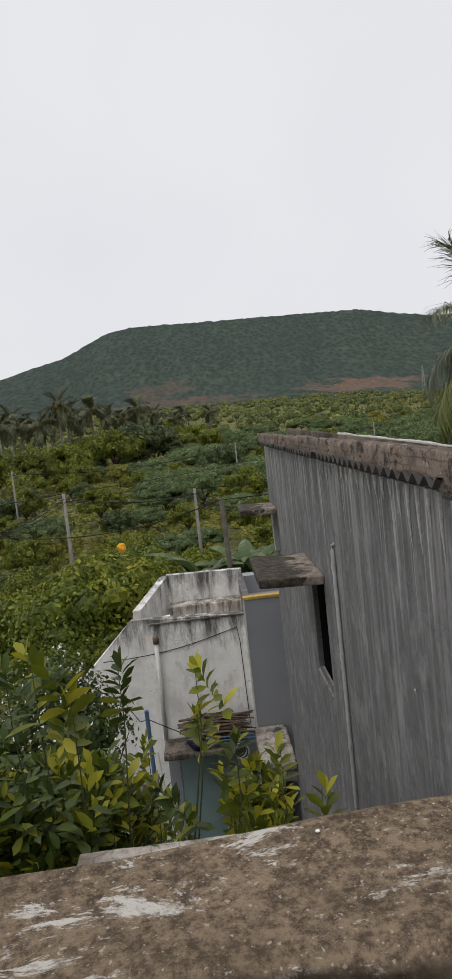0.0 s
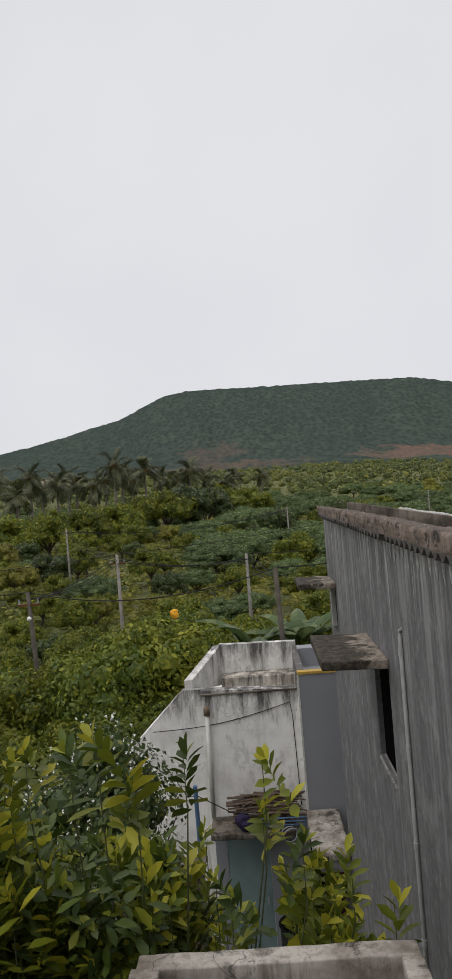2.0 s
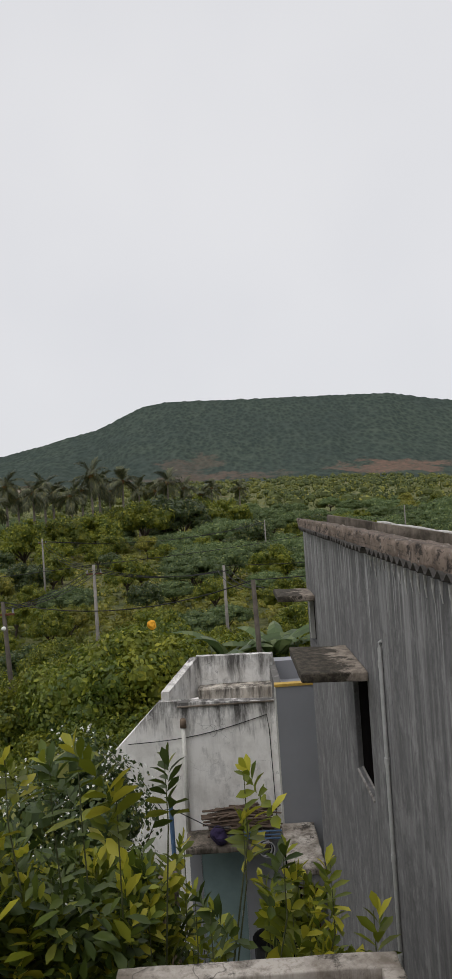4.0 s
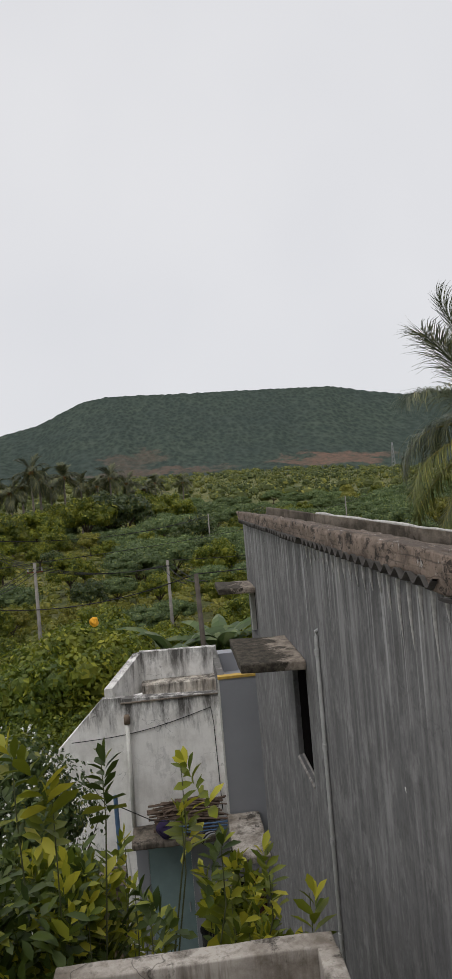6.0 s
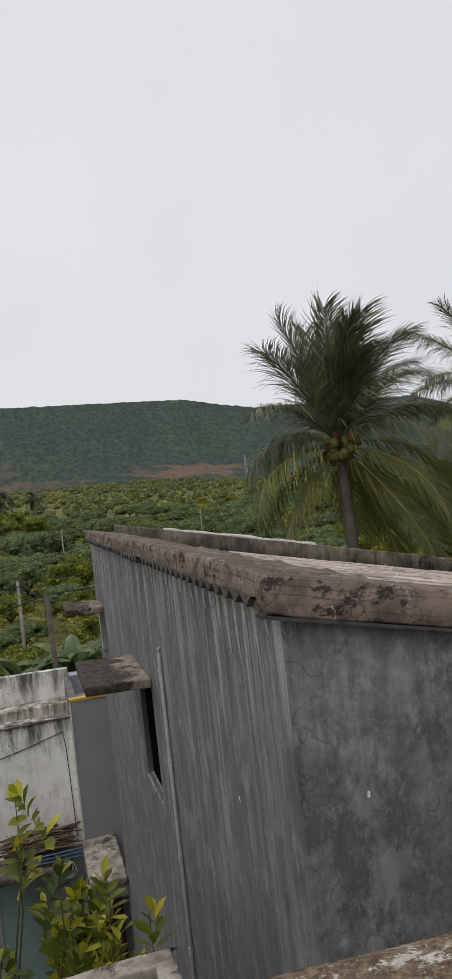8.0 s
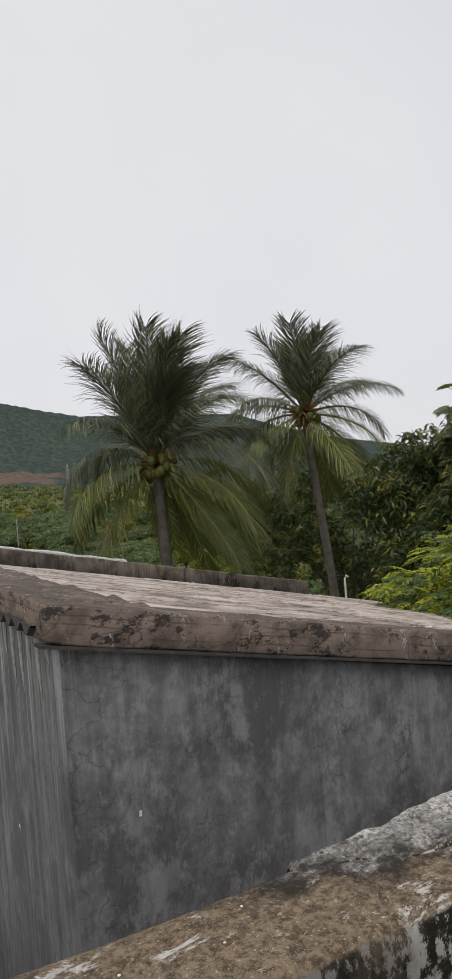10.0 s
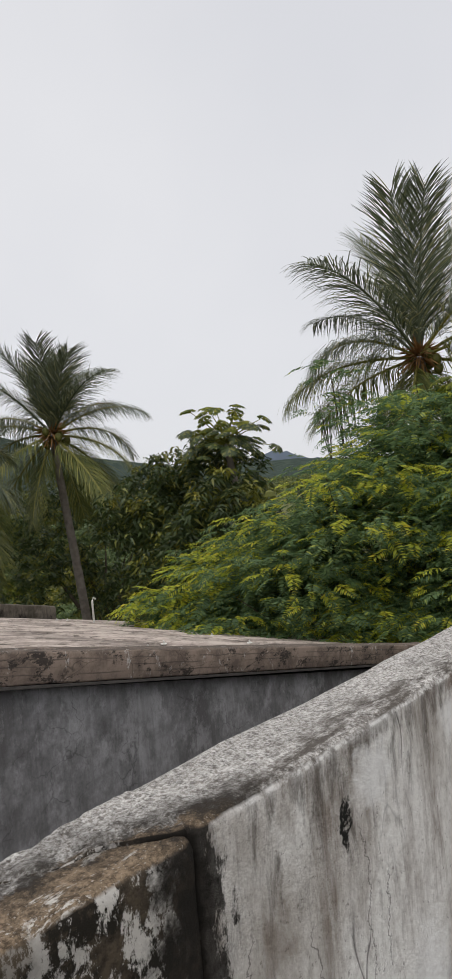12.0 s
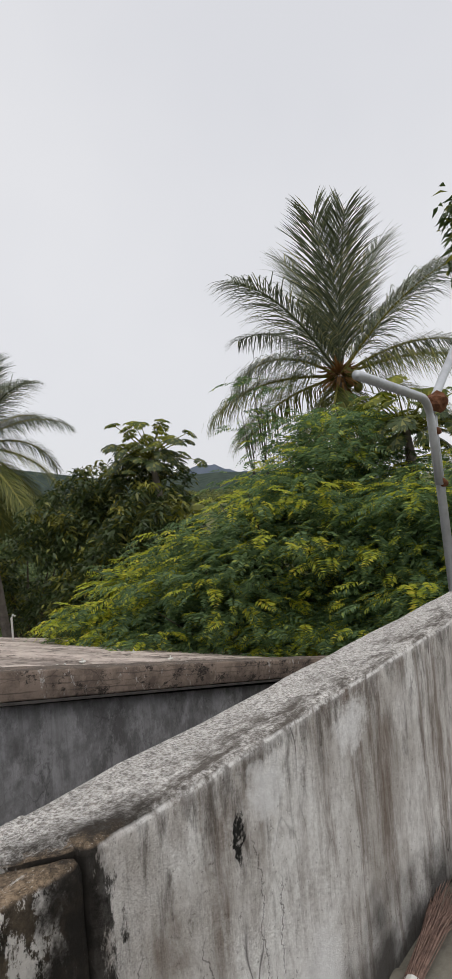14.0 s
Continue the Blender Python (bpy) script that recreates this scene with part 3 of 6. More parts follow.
def rough_box(bm, lo, hi, step=0.1, r=0.01, amp=0.0, freq=6.0, shear=None):
    """A box with rounded, uneven edges. shear: a function that moves its points."""
    lo, hi = np.array(lo, float), np.array(hi, float)
    size = hi - lo
    r = min(r, size.min() * 0.45)
    n = [max(1, min(60, int(round(s / step)))) for s in size]
    ticks = []
    for k in range(3):
        t = np.linspace(lo[k], hi[k], n[k] + 1)
        if r > 0:
            t = np.unique(np.round(np.concatenate([t, [lo[k] + r, hi[k] - r]]), 5))
        ticks.append(t)
    verts = {}

    def vert(p):
        key = tuple(np.round(p, 4))
        if key not in verts:
            q = np.array(p)
            if r > 0:
                c = np.clip(q, lo + r, hi - r)
                d = q - c
                ln = np.linalg.norm(d)
                if ln > 0:
                    q = c + d / ln * r
            if amp:
                v = noise.noise_vector(Vector(q) * freq) + 0.5 * noise.noise_vector(Vector(q) * freq * 2.7)
                q = q + np.array(v) * amp
            if shear:
                q = shear(q)
            verts[key] = bm.verts.new(q)
        return verts[key]
    for k in range(3):
        a, b = (k + 1) % 3, (k + 2) % 3
        for side in (lo[k], hi[k]):
            for i in range(len(ticks[a]) - 1):
                for j in range(len(ticks[b]) - 1):
                    quad = []
                    for u, v in ((i, j), (i + 1, j), (i + 1, j + 1), (i, j + 1)):
                        p = [0, 0, 0]
                        p[k], p[a], p[b] = side, ticks[a][u], ticks[b][v]
                        quad.append(vert(p))
                    if side == lo[k]:
                        quad.reverse()
                    if len(set(quad)) == 4:
                        try:
                            bm.faces.new(quad)
                        except ValueError:
                            pass
    return bm


def box(lo, hi, step=10, r=0.0, amp=0.0, freq=6.0, shear=None):
    return rough_box(bmesh.new(), lo, hi, step, r, amp, freq, shear)


def tube(bm, pts, radii, sides=8, caps=True):
    """A tube along points, with a radius for each of them."""
    pts = [Vector(p) for p in pts]
    if isinstance(radii, (int, float)):
        radii = [radii] * len(pts)
    rings = []
    for i, p in enumerate(pts):
        d = (pts[min(i + 1, len(pts) - 1)] - pts[max(i - 1, 0)]).normalized()
        u = d.orthogonal().normalized() if abs(d.z) > 0.95 else d.cross(Vector((0, 0, 1))).normalized()
        w = d.cross(u)
        rings.append([bm.verts.new(p + (u * math.cos(a) + w * math.sin(a)) * radii[i]) for a in [2 * math.pi * k / sides for k in range(sides)]])
    for a, b in zip(rings, rings[1:]):
        for k in range(sides):
            bm.faces.new((a[k], a[(k + 1) % sides], b[(k + 1) % sides], b[k]))
    if caps:
        bm.faces.new(list(reversed(rings[0])))
        bm.faces.new(rings[-1])
    return bm


def prism(pts, y0, y1):
    """A flat outline (x, z), pushed from y0 to y1."""
    bm = bmesh.new()
    a = [bm.verts.new((x, y0, z)) for x, z in pts]
    b = [bm.verts.new((x, y1, z)) for x, z in pts]
    bm.faces.new(a)
    bm.faces.new(list(reversed(b)))
    for i in range(len(pts)):
        j = (i + 1) % len(pts)
        bm.faces.new((a[j], a[i], b[i], b[j]))
    bmesh.ops.recalc_face_normals(bm, faces=bm.faces)
    return bm


def quads_mesh(name, v, faces=None):
    """A mesh from an array of corners, four for each face."""
    v = np.asarray(v, np.float32).reshape(-1, 3)
    me = bpy.data.meshes.new(name)
    if faces is None:
        faces = np.arange(len(v), dtype=np.int32).reshape(-1, 4)
    k = faces.shape[1]
    me.vertices.add(len(v))
    me.vertices.foreach_set("co", v.ravel())
    me.loops.add(faces.size)
    me.loops.foreach_set("vertex_index", faces.ravel().astype(np.int32))
    me.polygons.add(len(faces))
    me.polygons.foreach_set("loop_start", np.arange(0, faces.size, k, dtype=np.int32))
    me.polygons.foreach_set("loop_total", np.full(len(faces), k, dtype=np.int32))
    me.update(calc_edges=True)
    me.validate()
    return me


def unit(a):
    return a / np.maximum(np.linalg.norm(a, axis=-1, keepdims=True), 1e-9)


def leaves(rng, base, axis, length, width, fold=0.15, droop=0.15):
    """Diamond leaves: four corners each, from a base along an axis."""
    axis = unit(axis)
    side = unit(np.cross(axis, rng.normal(size=axis.shape) + np.array([0, 0, 1.5])))
    up = np.cross(side, axis)
    length, width = np.asarray(length)[:, None], np.asarray(width)[:, None]
    mid = base + axis * length * 0.45 + up * length * fold * 0.4
    tip = base + axis * length - np.array([0, 0, 1]) * length * droop
    return np.stack([base, mid - side * width / 2, tip, mid + side * width / 2], 1).reshape(-1, 3)


def ball_dirs(rng, n, low=-0.3):
    d = unit(rng.normal(size=(n * 3, 3)))
    return d[d[:, 2] > low][:n]


def clump_cloud(rng, centres, radii, per, size, flat=0.8, low=-0.5, core=0.66):
    """Leaves on the outer shell of many clumps, facing outwards, round a closed core."""
    out = []
    for c, r in zip(centres, radii):
        d = ball_dirs(rng, per, low)
        rad = r * rng.uniform(0.72, 1.1, (len(d), 1))
        p = c + d * rad * np.array([1, 1, flat])
        ax = unit(np.cross(d, rng.normal(size=d.shape)) + d * rng.uniform(-0.1, 0.6, (len(d), 1)))
        side = unit(np.cross(ax, d) + rng.normal(size=d.shape) * 0.35)
        ln = size * rng.uniform(0.6, 1.4, (len(d), 1))
        wd = ln * rng.uniform(0.22, 0.36, (len(d), 1))
        mid = p + ax * ln * 0.45
        out.append(np.stack([p, mid - side * wd, p + ax * ln - d * ln * 0.15, mid + side * wd], 1).reshape(-1, 3))
        k = 10
        a = np.linspace(0, 2 * np.pi, k + 1)
        rr = r * core
        for e0, e1 in ((-0.9, -0.1), (-0.1, 0.7), (0.7, 1.5)):
            for j in range(k):
                out.append(np.array([[np.cos(t) * np.cos(e) * rr, np.sin(t) * np.cos(e) * rr, np.sin(e) * rr * flat] for t, e in ((a[j], e0), (a[j + 1], e0), (a[j + 1], e1), (a[j], e1))]) + c)
    return np.concatenate(out)

# ---- own house: terrace, parapet, lower balcony ----


def skew(q):
    q[1] -= 0.022 * (q[0] - 0.9)
    return q


def taper(q):
    """The bare stretch narrows a little to one end."""
    x = max(q[0], -0.6)
    near = np.interp(x, [-0.6, 0.3, 0.7, 1.21], [0.74, 0.716, 0.682, 0.652])
    far = np.interp(x, [-0.6, 0, 0.37, 0.6, 0.93, 1.21], [0.83, 0.861, 0.897, 0.874, 0.866, 0.875])
    q[1] = near + (q[1] - 0.672) / 0.213 * (far - near)
    return q


house = thing("own_house", (0, 0, GROUND), "weathered plastered house with a flat roof terrace", "house", kind="structure")
part("wall", box((-4, -6, GROUND), (7.5, 0.80, -0.15), 1.5, 0.0), M_LIME, house)
tagged(part("floor", box((-4, -6, -0.146), (7.5, 0.74, 0.0), 0.25, 0.004, 0.006, 3.0), M_FLOOR, None), "damp mossy cement terrace floor", "floor", kind="structure")
parapet = thing("wall_parapet", (1.5, 0.77, 0.0), "terrace parapet of brown bare mortar and mouldy limewash", "parapet", kind="structure")
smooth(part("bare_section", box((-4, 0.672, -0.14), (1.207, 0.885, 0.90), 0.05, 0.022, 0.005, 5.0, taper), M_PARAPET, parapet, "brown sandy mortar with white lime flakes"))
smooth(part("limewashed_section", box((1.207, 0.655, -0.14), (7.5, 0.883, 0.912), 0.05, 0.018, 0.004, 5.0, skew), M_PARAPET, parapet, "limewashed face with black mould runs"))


def flake_shape(q):
    q = skew(q)
    k = min(1.0, max(0.0, (q[0] - 0.90) / 0.3))
    edge = 0.05 * noise.noise(Vector((q[0] * 9, 3.3, 0)))
    q[1] = 0.868 - (0.868 - q[1]) * (0.25 + 0.75 * k) + edge * (0.87 - q[1]) * 5
    q[2] -= 0.010 * (1 - k)
    return q


smooth(part("broken_screed", box((0.86, 0.70, 0.885), (1.26, 0.880, 0.909), 0.012, 0.008, 0.006, 26.0, flake_shape), M_PARAPET, parapet, "crumbling screed edge"))
for k in range(14):
    rng_k = random.Random(k)
    a, b = rng_k.uniform(0.1, 1.15), rng_k.uniform(0.70, 0.86)
    s = rng_k.uniform(0.0010, 0.0022)
    bit = bmesh.new()
    bmesh.ops.create_icosphere(bit, subdivisions=1, radius=s)
    for v in bit.verts:
        v.co = Vector((v.co.x * rng_k.uniform(0.8, 1.5), v.co.y, v.co.z * 0.6)) + Vector((a, b - 0.022 * (a - 0.9), 0.902))
    part("lime_crumb", bit, M_FLOWER if k % 3 else M_LIME, parapet)

balcony = thing("lower_balcony", (0, 2.2, GROUND), "lower balcony with stained concrete parapet walls", "balcony", kind="structure")
part("slab", box((-0.58, 0.81, GROUND), (0.66, 3.53, -1.45), 1.0), M_BALC, balcony)
smooth(part("front_wall", box((-0.60, 3.45, -1.45), (0.67, 3.56, -0.73), 0.05, 0.008, 0.004), M_BALC, balcony))
smooth(part("side_wall", box((0.575, 0.81, -1.45), (0.675, 3.45, -0.73), 0.06, 0.008, 0.004), M_BALC, balcony))
smooth(part("stub_wall", box((-1.6, 3.36, GROUND), (-0.60, 3.50, -0.86), 0.06, 0.008, 0.004), M_BALC, balcony))
smooth(part("corner_post", box((-0.62, 3.33, -1.45), (-0.49, 3.45, -0.72), 0.05, 0.008, 0.004), M_BALC, balcony))


# pipe frame on the parapet
def bend(pts, n=6):
    out = [Vector(pts[0])]
    for a, b, c in zip(pts, pts[1:], pts[2:]):
        a, b, c = Vector(a), Vector(b), Vector(c)
        r = min(0.12, (a - b).length * 0.4, (c - b).length * 0.4)
        p, q = b + (a - b).normalized() * r, b + (c - b).normalized() * r
        out += [p.lerp(b, k / n).lerp(b.lerp(q, k / n), k / n) for k in range(n + 1)]
    return out + [Vector(pts[-1])]


frame_rail = thing("pipe_frame", (3.85, 0.79, 0.9), "galvanised pipe frame with rusty welds, standing on the parapet", "pipe frame")
smooth(part("post", tube(bmesh.new(), bend([(3.87, 0.79, 0.86), (3.80, 0.80, 1.82), (4.6, 0.86, 2.25)]), 0.022, 12), M_GALV, frame_rail))
smooth(part("arm", tube(bmesh.new(), bend([(2.86, 0.78, 1.885), (3.74, 0.79, 1.85), (3.79, 0.79, 1.44)]), 0.020, 12), M_GALV, frame_rail))
for q, r in (((3.80, 0.77, 1.84), 0.05), ((3.815, 0.775, 1.45), 0.022), ((3.795, 0.775, 1.70), 0.018)):
    ball = bmesh.new()
    bmesh.ops.create_icosphere(ball, subdivisions=3, radius=r)
    for v in ball.verts:
        v.co *= 1 + 0.35 * noise.noise(v.co * 40)
        v.co += Vector(q)
    part("weld", ball, M_RUST, frame_rail, "rusty weld")

# broom and litter on the terrace
broom = thing("broom", (2.4, 0.58, 0.0), "coconut-stick broom lying on the terrace floor", "broom")
rb = random.Random(5)
sticks = bmesh.new()
for k in range(90):
    a = rb.uniform(-0.26, 0.26)
    ln = rb.uniform(0.40, 0.56)
    y0, z0 = 0.545 + rb.uniform(-0.02, 0.02), 0.012 + rb.uniform(0, 0.03)
    x0 = 2.30
    tip = (x0 + ln * math.cos(a), y0 + 0.02 + ln * math.sin(a) * 0.55, 0.01 + rb.uniform(0, 0.05))
    mid = (x0 + 0.5 * ln * math.cos(a), y0 + 0.01 + 0.42 * ln * math.sin(a) * 0.55, z0 + 0.03)
    tube(sticks, [(x0 - 0.12, y0, z0), mid, tip], [0.0022, 0.002, 0.001], 4)
part("bristles", sticks, M_BROOM, broom)
part("binding", tube(bmesh.new(), [(2.27, 0.545, 0.027), (2.31, 0.545, 0.027)], 0.03, 12), M_PVC, broom, "pale cloth binding")
for k, (x, y, s) in enumerate(((3.0, 0.56, 0.07), (2.9, 0.50, 0.09), (3.12, 0.60, 0.05), (2.34, 0.61, 0.035))):
    hump = bmesh.new()
    bmesh.ops.create_icosphere(hump, subdivisions=4, radius=s)
    for v in hump.verts:
        w = 1 + 0.5 * noise.noise(v.co * 18 + Vector((k, 0, 0)))
        v.co = Vector((v.co.x * w * 1.3, v.co.y * w, max(0, v.co.z * w * 0.5))) + Vector((x, y, 0.002))
    tagged(part("rag", hump, M_FLOOR, None), "crumpled mossy rag on the floor", "rag")

# ---- the grey neighbour building ----
XW, YF, YB, XR = 1.14, 2.84, 10.70, 9.5


def pitch(q):
    q[2] -= SLOPE * (q[0] - XW)
    return q


grey = thing("grey_building", (5, 6.7, GROUND), "unpainted cement-plastered building with an asbestos sheet roof", "building")
W1 = (6.37, 7.12, -1.26, -0.22)
W2 = (9.86, 10.44, -0.66, -0.06)
side_wall = bmesh.new()
ys = [YF, W1[0], W1[1], W2[0], W2[1], YB]
for k, (a, b) in enumerate(zip(ys, ys[1:])):
    win = {1: W1, 3: W2}.get(k)
    if win:
        rough_box(side_wall, (XW, a, GROUND), (XW + 0.2, b, win[2]), 20, 0)
        rough_box(side_wall, (XW, a, win[3]), (XW + 0.2, b, 0.86), 20, 0)
    else:
        rough_box(side_wall, (XW, a, GROUND), (XW + 0.2, b, 0.86), 20, 0)
bmesh.ops.remove_doubles(side_wall, verts=side_wall.verts, dist=0.0001)
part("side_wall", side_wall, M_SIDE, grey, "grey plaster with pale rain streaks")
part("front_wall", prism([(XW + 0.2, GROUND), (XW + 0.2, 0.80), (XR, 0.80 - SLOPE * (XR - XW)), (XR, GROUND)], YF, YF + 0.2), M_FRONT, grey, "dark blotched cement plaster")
part("corner", box((XW + 0.001, YF - 0.004, GROUND), (XW + 0.2, YF - 0.0, 0.80), 20), M_FRONT, grey)
part("back_wall", prism([(XW + 0.2, GROUND), (XW + 0.2, 0.80), (XR, 0.80 - SLOPE * (XR - XW)), (XR, GROUND)], YB - 0.2, YB), M_SIDE, grey)
part("end_wall", box((XR - 0.2, YF + 0.2, GROUND), (XR, YB - 0.2, 0.80 - SLOPE * (XR - XW)), 20), M_SIDE, grey)
# shallow black panels paint the unlit room into both openings
for wy0, wy1, wz0, wz1 in (W1, W2):
    part("window", box((XW + 0.05, wy0, wz0), (XW + 0.19, wy1, wz1), 20), M_DARK, grey, "window opening filled by a black panel for the unlit room")
part("window_sill", prism([(XW - 0.015, -1.29), (XW - 0.015, -1.275), (XW + 0.045, -1.255), (XW + 0.045, -1.29)], W1[0] + 0.004, W1[1] - 0.004), M_LIME, grey)
part("window_frame", box((XW - 0.012, W2[1] - 0.06, W2[2]), (XW + 0.1, W2[1] + 0.03, W2[3]), 20), M_PVC, grey, "white window frame")
for a, b, x0, z0 in ((6.30, 7.42, 0.57, -0.235), (9.76, 10.55, 0.64, -0.04)):
    def tilt(q, z0=z0):
        q[2] += 0.05 * (q[0] - XW) * -0.6
        return q
    smooth(part("sunshade", box((x0, a, z0), (XW, b, z0 + 0.078), 0.06, 0.01, 0.006, 5, tilt), M_SHADE, grey, "mossy concrete sunshade slab"))
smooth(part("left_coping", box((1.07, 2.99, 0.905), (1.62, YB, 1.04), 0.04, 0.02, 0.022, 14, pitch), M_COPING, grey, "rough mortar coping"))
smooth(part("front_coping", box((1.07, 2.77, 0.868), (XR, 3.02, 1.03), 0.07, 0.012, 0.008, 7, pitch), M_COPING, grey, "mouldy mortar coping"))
smooth(part("back_coping", box((1.50, 10.45, 0.90), (8.1, 10.68, 1.16), 0.12, 0.02, 0.012, 4, pitch), M_CONC, grey, "black-stained mortar coping"))
smooth(part("lime_strip", box((2.2, 10.47, 1.13), (4.6, 10.62, 1.19), 0.06, 0.02, 0.02, 5, pitch), M_LIMESTAIN, grey, "lime-washed strip"))
part("drip_edge", box((1.04, 2.765, 0.852), (XR, 2.84, 0.866), 20, 0, 0, 1, pitch), M_EAVE, grey)


def sheet(x0, x1, y0, waves, lift):
    """One corrugated sheet: wave pitch 15 cm."""
    per, pts = 8, []
    ny = waves * per + 1
    y = y0 + np.arange(ny) * 0.15 / per
    z = 0.021 * np.cos(2 * np.pi * np.arange(ny) / per)
    v, f = [], []
    for layer in (0, -0.008):
        for x in (x0, x1):
            zz = 0.905 - SLOPE * (x - XW) + z + layer + (lift if x == x0 else 0.0)
            v += [np.stack([np.full(ny, x), y, zz], 1)]
    v = np.concatenate(v)
    for i in range(ny - 1):
        f.append((i, ny + i, ny + i + 1, i + 1))
        f.append((2 * ny + i + 1, 3 * ny + i + 1, 3 * ny + i, 2 * ny + i))
        f.append((i, i + 1, 2 * ny + i + 1, 2 * ny + i))
        f.append((ny + i + 1, ny + i, 3 * ny + i, 3 * ny + i + 1))
    return quads_mesh("roof_sheet", v, np.array(f, np.int32))


rs = random.Random(3)
for row in range(5):
    x0 = 1.46 + row * 1.65
    for colm in range(8):
        jut = rs.uniform(-0.02, 0.02) if row == 0 else 0
        ob = part_mesh("roof_sheet", sheet(x0 + jut, min(x0 + 1.9, XR + 0.1), 2.90 + colm * 0.9 + rs.uniform(-0.004, 0.004), 7 if colm == 7 else 6, -0.0 + 0.010), M_SHEET, grey)
        smooth(ob)
for colm in range(8):
    y0 = 2.90 + colm * 0.9 + rs.uniform(-0.004, 0.004)
    smooth(part_mesh("eave_sheet", sheet(1.035 + rs.uniform(-0.025, 0.015), 1.47, y0, 7 if colm == 7 else 6, 0.0), M_EAVE, grey, "blackened ragged sheet end"))
for k in range(14):
    x, y = rs.uniform(2.2, 8.5), rs.uniform(3.4, 9.8)
    z = 0.905 - SLOPE * (x - XW)
    bm = tube(bmesh.new(), [(x, y, z), (x, y, z + 0.06)], 0.008, 6)
    tube(bm, [(x, y, z + 0.026), (x, y, z + 0.034)], 0.03, 10)
    part("roof_bolt", bm, M_PVC, grey)
for x, y, z, dx, dy in ((XW - 0.004, 3.753, -0.215, 0.003, 0.012), (1.432, YF - 0.004, 0.093, 0.010, 0.003)):
    part("paint_chip", box((x - dx * 0.6, y - dy * 0.6, z - 0.014), (x + dx * 0.6, y + dy * 0.6, z + 0.012), 0.006, 0.002, 0.003, 60), M_FLOWER, grey, "white paint chip")
# lime drips under the sheet ends
for k in range(20):
    y = 2.92 + k * 0.15 + 0.07
    ln = rs.uniform(0.06, 0.20) * (1.6 if k < 6 else 0.9)
    part("lime_drip", tube(bmesh.new(), [(XW - 0.004, y, 0.86), (XW - 0.006, y + 0.004, 0.86 - ln * 0.5), (XW - 0.003, y, 0.86 - ln)], [0.014, 0.008, 0.002], 6), M_LIMESTAIN, grey)
conduit = thing("conduit_pipe", (XW - 0.02, 5.68, GROUND), "thin grey plastic pipe clipped to the wall", "pipe")
smooth(part("pipe", tube(bmesh.new(), [(XW + 0.01, 5.68, 0.225), (XW - 0.018, 5.68, 0.21), (XW - 0.02, 5.68, 0.17), (XW - 0.02, 5.68, GROUND)], 0.016, 10), M_CONDUIT, conduit))
for k in range(9):
    z = 0.05 - 0.73 * k
    part("coupler", tube(bmesh.new(), [(XW - 0.02, 5.68, z + 0.025), (XW - 0.02, 5.68, z - 0.025)], 0.021, 10), M_CONDUIT, conduit)
tap = thing("roof_tap_pipe", (7.92, 9.19, -0.6), "thin bent white pipe on the sheet roof", "pipe")
part("pipe", tube(bmesh.new(), [(7.92, 9.19, -0.62), (7.92, 9.19, -0.22), (7.95, 9.19, -0.17), (7.99, 9.19, -0.2)], 0.018, 8), M_PVC, tap)
branch = tube(bmesh.new(), [(8.3, 6.6, -0.62), (8.8, 6.4, -0.55), (9.2, 6.3, -0.5)], [0.03, 0.025, 0.02], 7)
tagged(part("fallen_branch", branch, M_STICK, None), "bare fallen stick on the sheet roof", "branch")

# ---- the white house ----
white = thing("white_house", (-0.5, 14, GROUND), "mouldy whitewashed house with a roof terrace", "house")
part("front_wall", prism([(-1.02, GROUND), (-1.02, -2.03), (0.66, -2.10), (0.66, GROUND)], 12.5, 12.7), M_WHITE, white)
part("stair_wall", prism([(-3.4, GROUND), (-3.4, -4.05), (-1.95, -2.61), (-1.34, -2.01), (-1.023, -2.02), (-1.023, GROUND)], 12.53, 12.68), M_WHITE, white, "sloping stair parapet")
part("body", box((-1.3, 12.72, GROUND), (1.5, 17, -2.5), 3), M_WHITE, white)
part("ledge", box((-1.03, 12.465, -2.115), (0.64, 12.498, -2.085), 0.1, 0.01, 0.004), M_CONC, white)
part("back_parapet", prism([(-0.70, -2.5), (-0.70, -1.46), (0.72, -1.49), (0.72, -2.5)], 13.4, 13.55), M_WHITETOP, white)
part("stained_kerb", box((-0.68, 13.0, -2.5), (0.70, 13.38, -1.97), 0.1, 0.02, 0.01), M_KERB, white)
side = bmesh.new()
quad = [(-1.22, 12.6, -2.06, -1.86), (-0.72, 13.42, -2.2, -1.46)]
lo_a, lo_b = [side.verts.new((x - 0.08, y, z)) for x, y, z, _ in quad], [side.verts.new((x + 0.06, y, z)) for x, y, z, _ in quad]
hi_a, hi_b = [side.verts.new((x - 0.08, y, z)) for x, y, _, z in quad], [side.verts.new((x + 0.06, y, z)) for x, y, _, z in quad]
